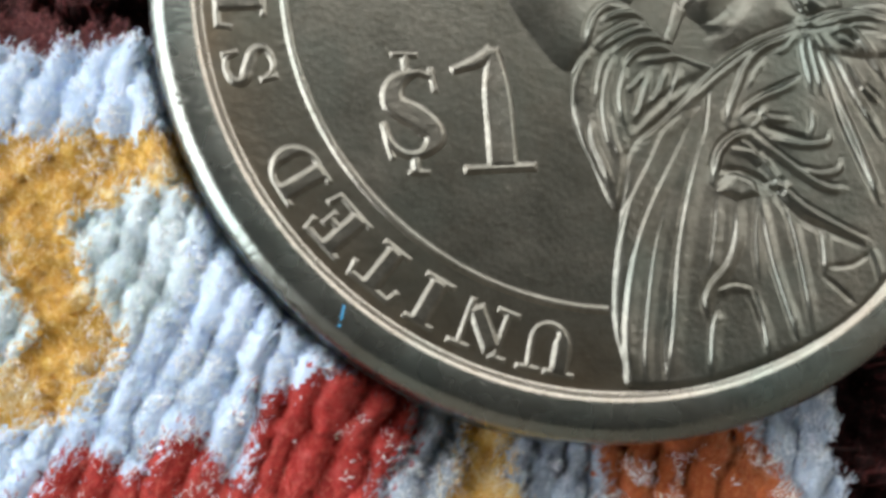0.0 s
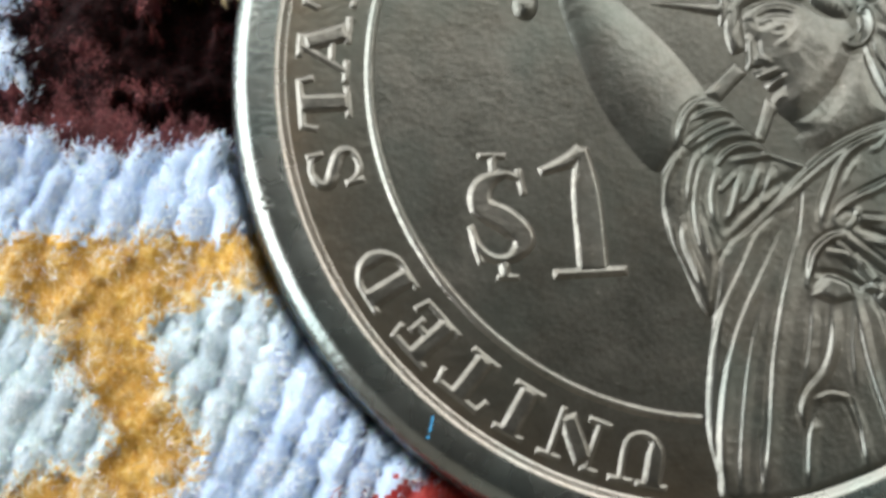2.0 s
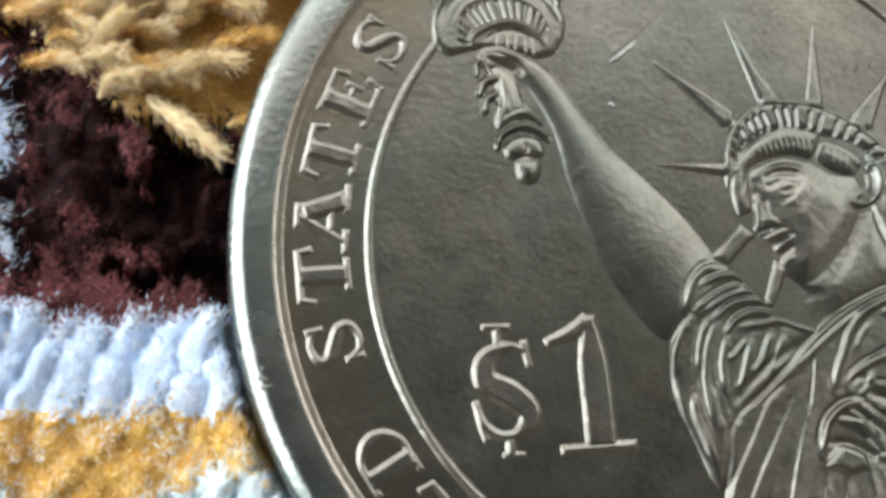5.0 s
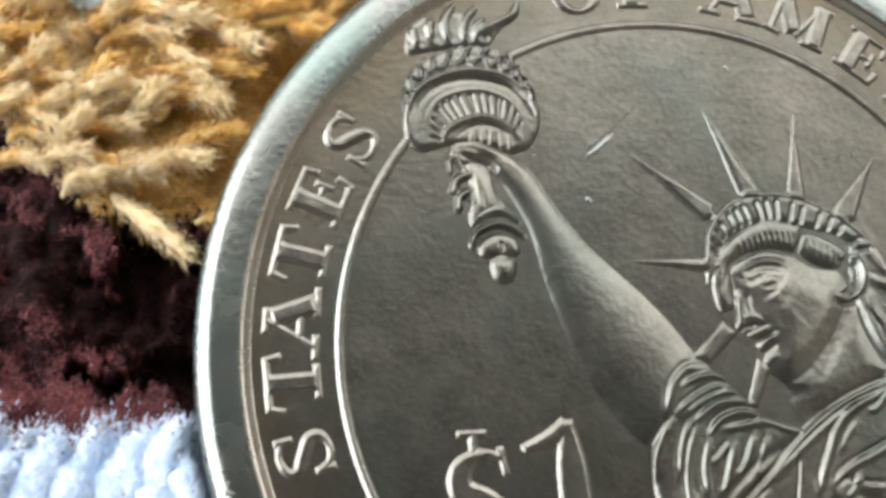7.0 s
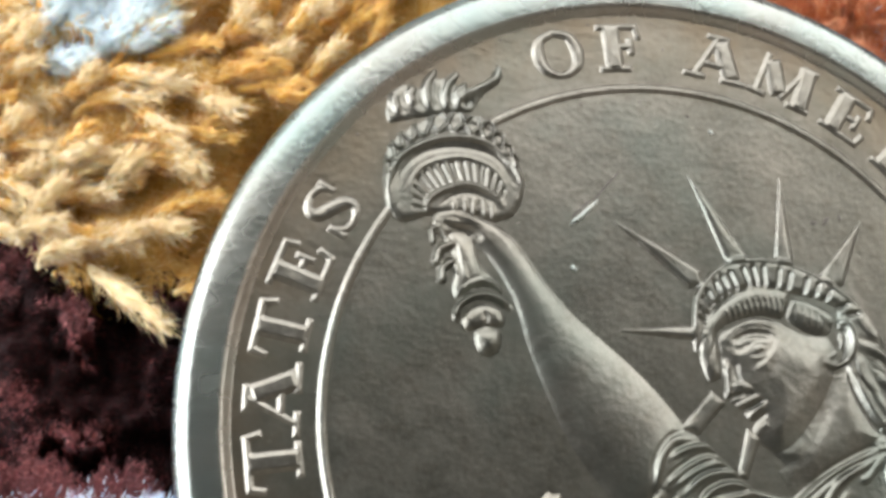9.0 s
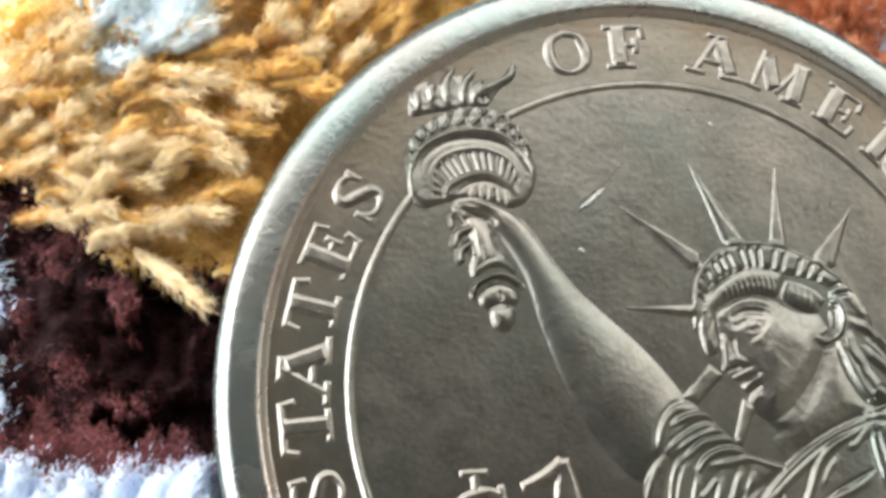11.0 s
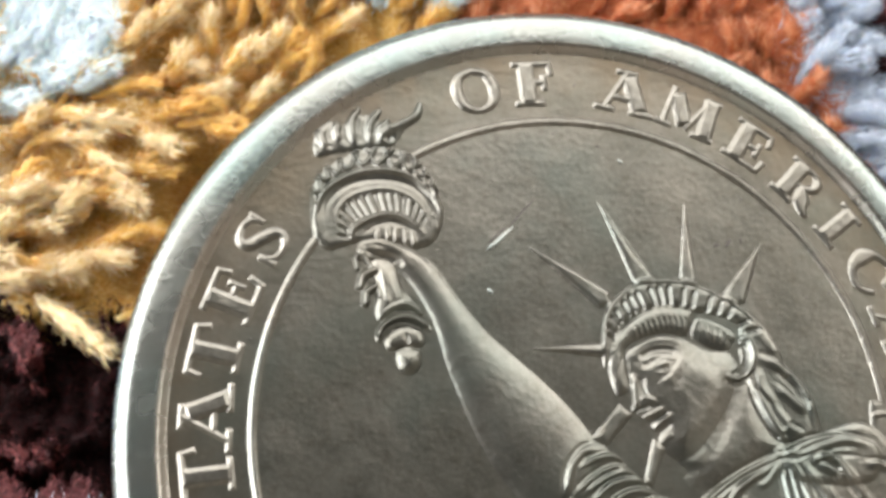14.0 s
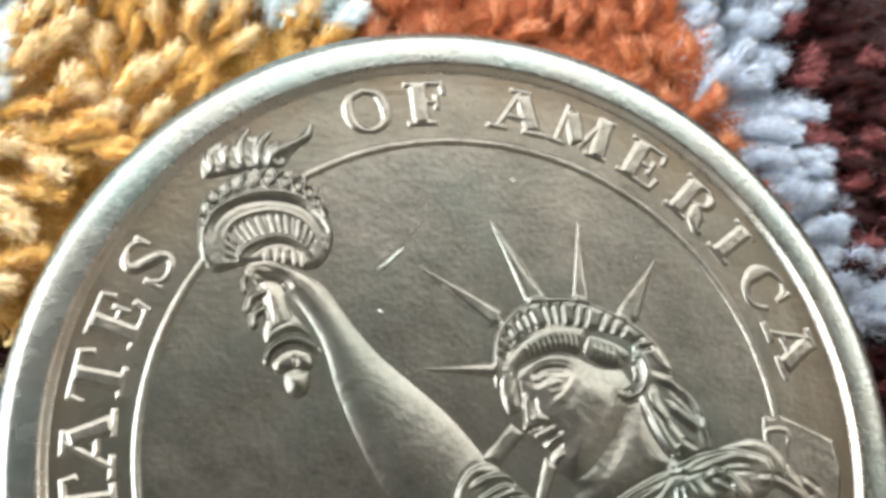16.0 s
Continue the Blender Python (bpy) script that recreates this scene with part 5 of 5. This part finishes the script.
def pile_sheet(x0, x1, y0, y1, step, hole):
    xs, ys = np.arange(x0, x1 + step / 2, step), np.arange(y0, y1 + step / 2, step)
    x, y = [a.ravel() for a in np.meshgrid(xs, ys)]
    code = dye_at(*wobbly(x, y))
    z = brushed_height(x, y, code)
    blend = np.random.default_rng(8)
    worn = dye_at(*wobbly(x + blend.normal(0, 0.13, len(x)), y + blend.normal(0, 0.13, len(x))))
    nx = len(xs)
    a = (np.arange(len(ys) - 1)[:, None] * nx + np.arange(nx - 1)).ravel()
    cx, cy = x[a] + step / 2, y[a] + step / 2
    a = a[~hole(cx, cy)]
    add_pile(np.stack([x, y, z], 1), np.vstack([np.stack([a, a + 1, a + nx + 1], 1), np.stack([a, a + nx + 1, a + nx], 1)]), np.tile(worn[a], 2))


def in_view(x, y):
    return (x > -22) & (x < 20) & (y > -18.4) & (y < 18.4)


pile_sheet(-22.2, 20.4, -18.6, 18.6, 0.14, lambda x, y: np.hypot(x, y) < 12.6)
pile_sheet(-57, 57, -57, 57, 0.6, lambda x, y: (np.hypot(x, y) < 12.6) | in_view(x, y))

# loose fibres of the brushed pile
COUNT = 500000
fx, fy = rng.uniform(-21.5, 19.5, COUNT), rng.uniform(-18, 18.3, COUNT)
keep = (np.hypot(fx, fy) > 12.9) & (np.hypot(fx, fy) < 22.5)
fx, fy = fx[keep], fy[keep]
ground = dye_at(*wobbly(fx, fy))
stray = np.where(fy > 1.2, np.where(fx < 0, 0.22, 0.55), 0.27)
code = dye_at(*wobbly(fx + stray * rng.normal(0, 1, len(fx)), fy + stray * rng.normal(0, 1, len(fx))))
dark = (code == MAROON) | (code == ROSE)
loft = (fy > 1.2) & ~(dark & (fx < 0))
w = 1 / ((LAY[:, 0] - fx[:, None]) ** 2 + (LAY[:, 1] - fy[:, None]) ** 2 + 2.0) ** 1.6
lay = (LAY[None, :, 2:4] * w[..., None]).sum(1)
heading = np.arctan2(lay[:, 1], lay[:, 0])
curly = (code == AMBER) | (code == CREAM)
loose = np.where(loft, 1.7, np.where(dark, 1.6, np.where(curly, 1.3, 0.55)))
heading += loose * (0.9 * value_noise(fx, fy, 0.4, 12) + rng.normal(0, 0.45, len(fx)))
pitch = np.radians(np.where(loft, 14, np.where(dark, 38, np.where(curly, 24, 15))) + rng.normal(0, 1, len(fx)) * np.where(loft | dark, 15, np.where(curly, 12, 12)))
long = np.where(loft, 0.42, np.where(dark, 0.24, 0.26)) * rng.uniform(0.5, 1.5, len(fx))


def strands(x, y, code, ground, heading, pitch, long, thick):
    """Short bent fibres that grow from the brushed pile."""
    thick, n = thick[:, None], len(x)
    way = np.stack([np.cos(heading) * np.cos(pitch), np.sin(heading) * np.cos(pitch), np.sin(pitch)], 1)
    flat = np.stack([-np.sin(heading), np.cos(heading), np.zeros(n)], 1)
    root = np.stack([x, y, brushed_height(x, y, ground) - 0.03], 1)
    mid = root + way * (0.5 * long)[:, None] + (0, 0, 0.05)
    tip = root + way * long[:, None] - (0, 0, 0.05)
    under = np.hypot(tip[:, 0], tip[:, 1]) < 13.45
    tip[under, 2] = np.minimum(tip[under, 2], FIELD - 1.87)
    k = 5 * np.arange(n)[:, None]
    verts = np.stack([root + flat * thick, root - flat * thick, mid + flat * thick * 0.9, mid - flat * thick * 0.9, tip], 1).reshape(-1, 3)
    add_pile(verts, np.vstack([k + (0, 1, 3), k + (0, 3, 2), k + (2, 3, 4)]), np.tile(code, 3))


strands(fx, fy, code, ground, heading, pitch, long, rng.uniform(0.006, 0.020, len(fx)))

# near-white frizz in small clumps over the combed rows, its sparkle coloured in
tuftlet = (fy < 1.2) & ~dark & (value_noise(fx, fy, 0.34, 23) + 0.6 * value_noise(fx, fy, 1.1, 24) > 0.42) & (rng.random(len(fx)) < 0.75) & (np.hypot(fx, fy) > 13.7)
tuftlet &= (code != RED) | (rng.random(len(fx)) < 0.25)
pale = np.where(curly & (rng.random(len(fx)) < 0.6), CREAM, SPARKLE)
gx, gy = fx[tuftlet] + rng.normal(0, 0.04, tuftlet.sum()), fy[tuftlet] + rng.normal(0, 0.04, tuftlet.sum())
strands(gx, gy, pale[tuftlet], ground[tuftlet], heading[tuftlet] + rng.normal(0, 0.9, len(gx)), np.radians(rng.normal(42, 18, len(gx))), rng.uniform(0.14, 0.36, len(gx)), rng.uniform(0.007, 0.018, len(gx)))

# standing tufts: sparse soft ends over the fleece, closer on the blue and maroon
singles, shared = 0, {}
# pale tufts that lie over their neighbours: root and tip
PALE = (((-15.79, 4.11), (-13.71, 2.11)), ((-13.12, 9.25), (-12.18, 8.37)), ((-15.55, 6.43), (-14.66, 7.17)), ((-17.92, 4.66), (-16.53, 4.96)), ((-17.27, 6.64), (-15.97, 7.33)),
        ((-15.51, 4.77), (-14.50, 4.94)), ((-14.53, 5.40), (-13.30, 4.95)), ((-17.73, 5.22), (-16.54, 6.06)), ((-13.86, 6.96), (-13.05, 6.6)), ((-17.12, 4.00), (-16.15, 4.35)))
for n_pale, ((x, y), (tx, ty)) in enumerate(PALE):
    verts, faces, ends = tuft_shape(rng, 1.08 * math.hypot(tx - x, ty - y), 1.25, 0.36 if n_pale == 0 else 0.3, 460, 0.4, 0.1, 1.9)
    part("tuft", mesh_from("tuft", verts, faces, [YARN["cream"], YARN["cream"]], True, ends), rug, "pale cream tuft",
         pose(x * MM, y * MM, (PILE_TOP - 1.05) * MM, rz=math.degrees(math.atan2(ty - y, tx - x))))
    singles += 1
for row in range(2, 27):
    for col in range(-32, 30):
        x, y = (col + 0.5 * (row % 2)) * 0.76 + rng.normal(0, 0.16), row * 0.71 + rng.normal(0, 0.16)
        angle, reach = lay_at(x, y)
        angle += 0.6 * float(value_noise(np.array(x), np.array(y), 2.2, 21))
        tx, ty = x + 0.8 * reach * math.cos(angle), y + 0.8 * reach * math.sin(angle)
        if not 12.2 < math.hypot(x, y) < 22.5:
            continue
        spot = np.hypot(DYE_XY[:, 0] - tx + rng.normal(0, 0.2), DYE_XY[:, 1] - ty + rng.normal(0, 0.2))
        colour = DYE[int(np.argmin(spot))][2]
        # Fewer pale tufts and tips by the coin: its shade is coloured in.
        if colour == "gold" and rng.random() < (0.66 if x < -13 and y < 9.5 else 0.55) * (0.25 if math.hypot(tx, ty) < 15.4 else 1.0):
            colour = "cream"
        radius, hairs, hair, curl, lie, rise, share, tips = KIND[colour]
        if rng.random() > share * (0.4 if x < -4 and math.hypot(tx, ty) < 15.0 else 1.0) or (x < -8 and colour in ("maroon", "blue")):
            continue
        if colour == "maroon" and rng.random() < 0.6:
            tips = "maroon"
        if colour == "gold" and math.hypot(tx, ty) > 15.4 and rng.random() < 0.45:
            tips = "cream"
        k, body = int(rng.integers(4)), "gold" if colour == "cream" else colour
        reach = max(0.7, reach * rng.normal(1.0 if colour in ("gold", "cream") else 0.8, 0.25))
        step = min(REACHES, key=lambda v: abs(v - reach))
        turn = angle + rng.normal(0, 0.33 if colour in ("gold", "cream") else 0.2)
        size = rng.normal(1, 0.1)
        # roots lie in the fleece
        base = PILE_TOP - (1.85 if colour in ("maroon", "blue", "sky") else 1.25) - 0.4 * min(1.0, max(0.0, (14.2 - math.hypot(x, y)) / 0.9))
        verts, faces, ends = fluff[colour, step, k]
        if singles < 300 and math.hypot(tx, ty) > 13.7:
            singles += 1
            if (colour, step, k, tips) not in shared:
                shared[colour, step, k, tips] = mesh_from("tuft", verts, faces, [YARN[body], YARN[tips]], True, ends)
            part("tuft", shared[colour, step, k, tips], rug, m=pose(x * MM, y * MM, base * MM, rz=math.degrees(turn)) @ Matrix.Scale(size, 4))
            continue
        c, s = size * math.cos(turn), size * math.sin(turn)
        v = np.stack([x + verts[:, 0] * c - verts[:, 1] * s, y + verts[:, 0] * s + verts[:, 1] * c, base + verts[:, 2] * size], 1)
        under = np.hypot(v[:, 0], v[:, 1]) < 13.4
        v[under, 2] = np.minimum(v[under, 2], FIELD - 1.86)
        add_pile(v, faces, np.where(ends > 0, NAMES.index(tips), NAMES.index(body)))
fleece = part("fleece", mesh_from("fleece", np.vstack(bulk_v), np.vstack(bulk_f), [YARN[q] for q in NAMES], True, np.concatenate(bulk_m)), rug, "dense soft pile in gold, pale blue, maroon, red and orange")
fleece["kind"] = "stuff"
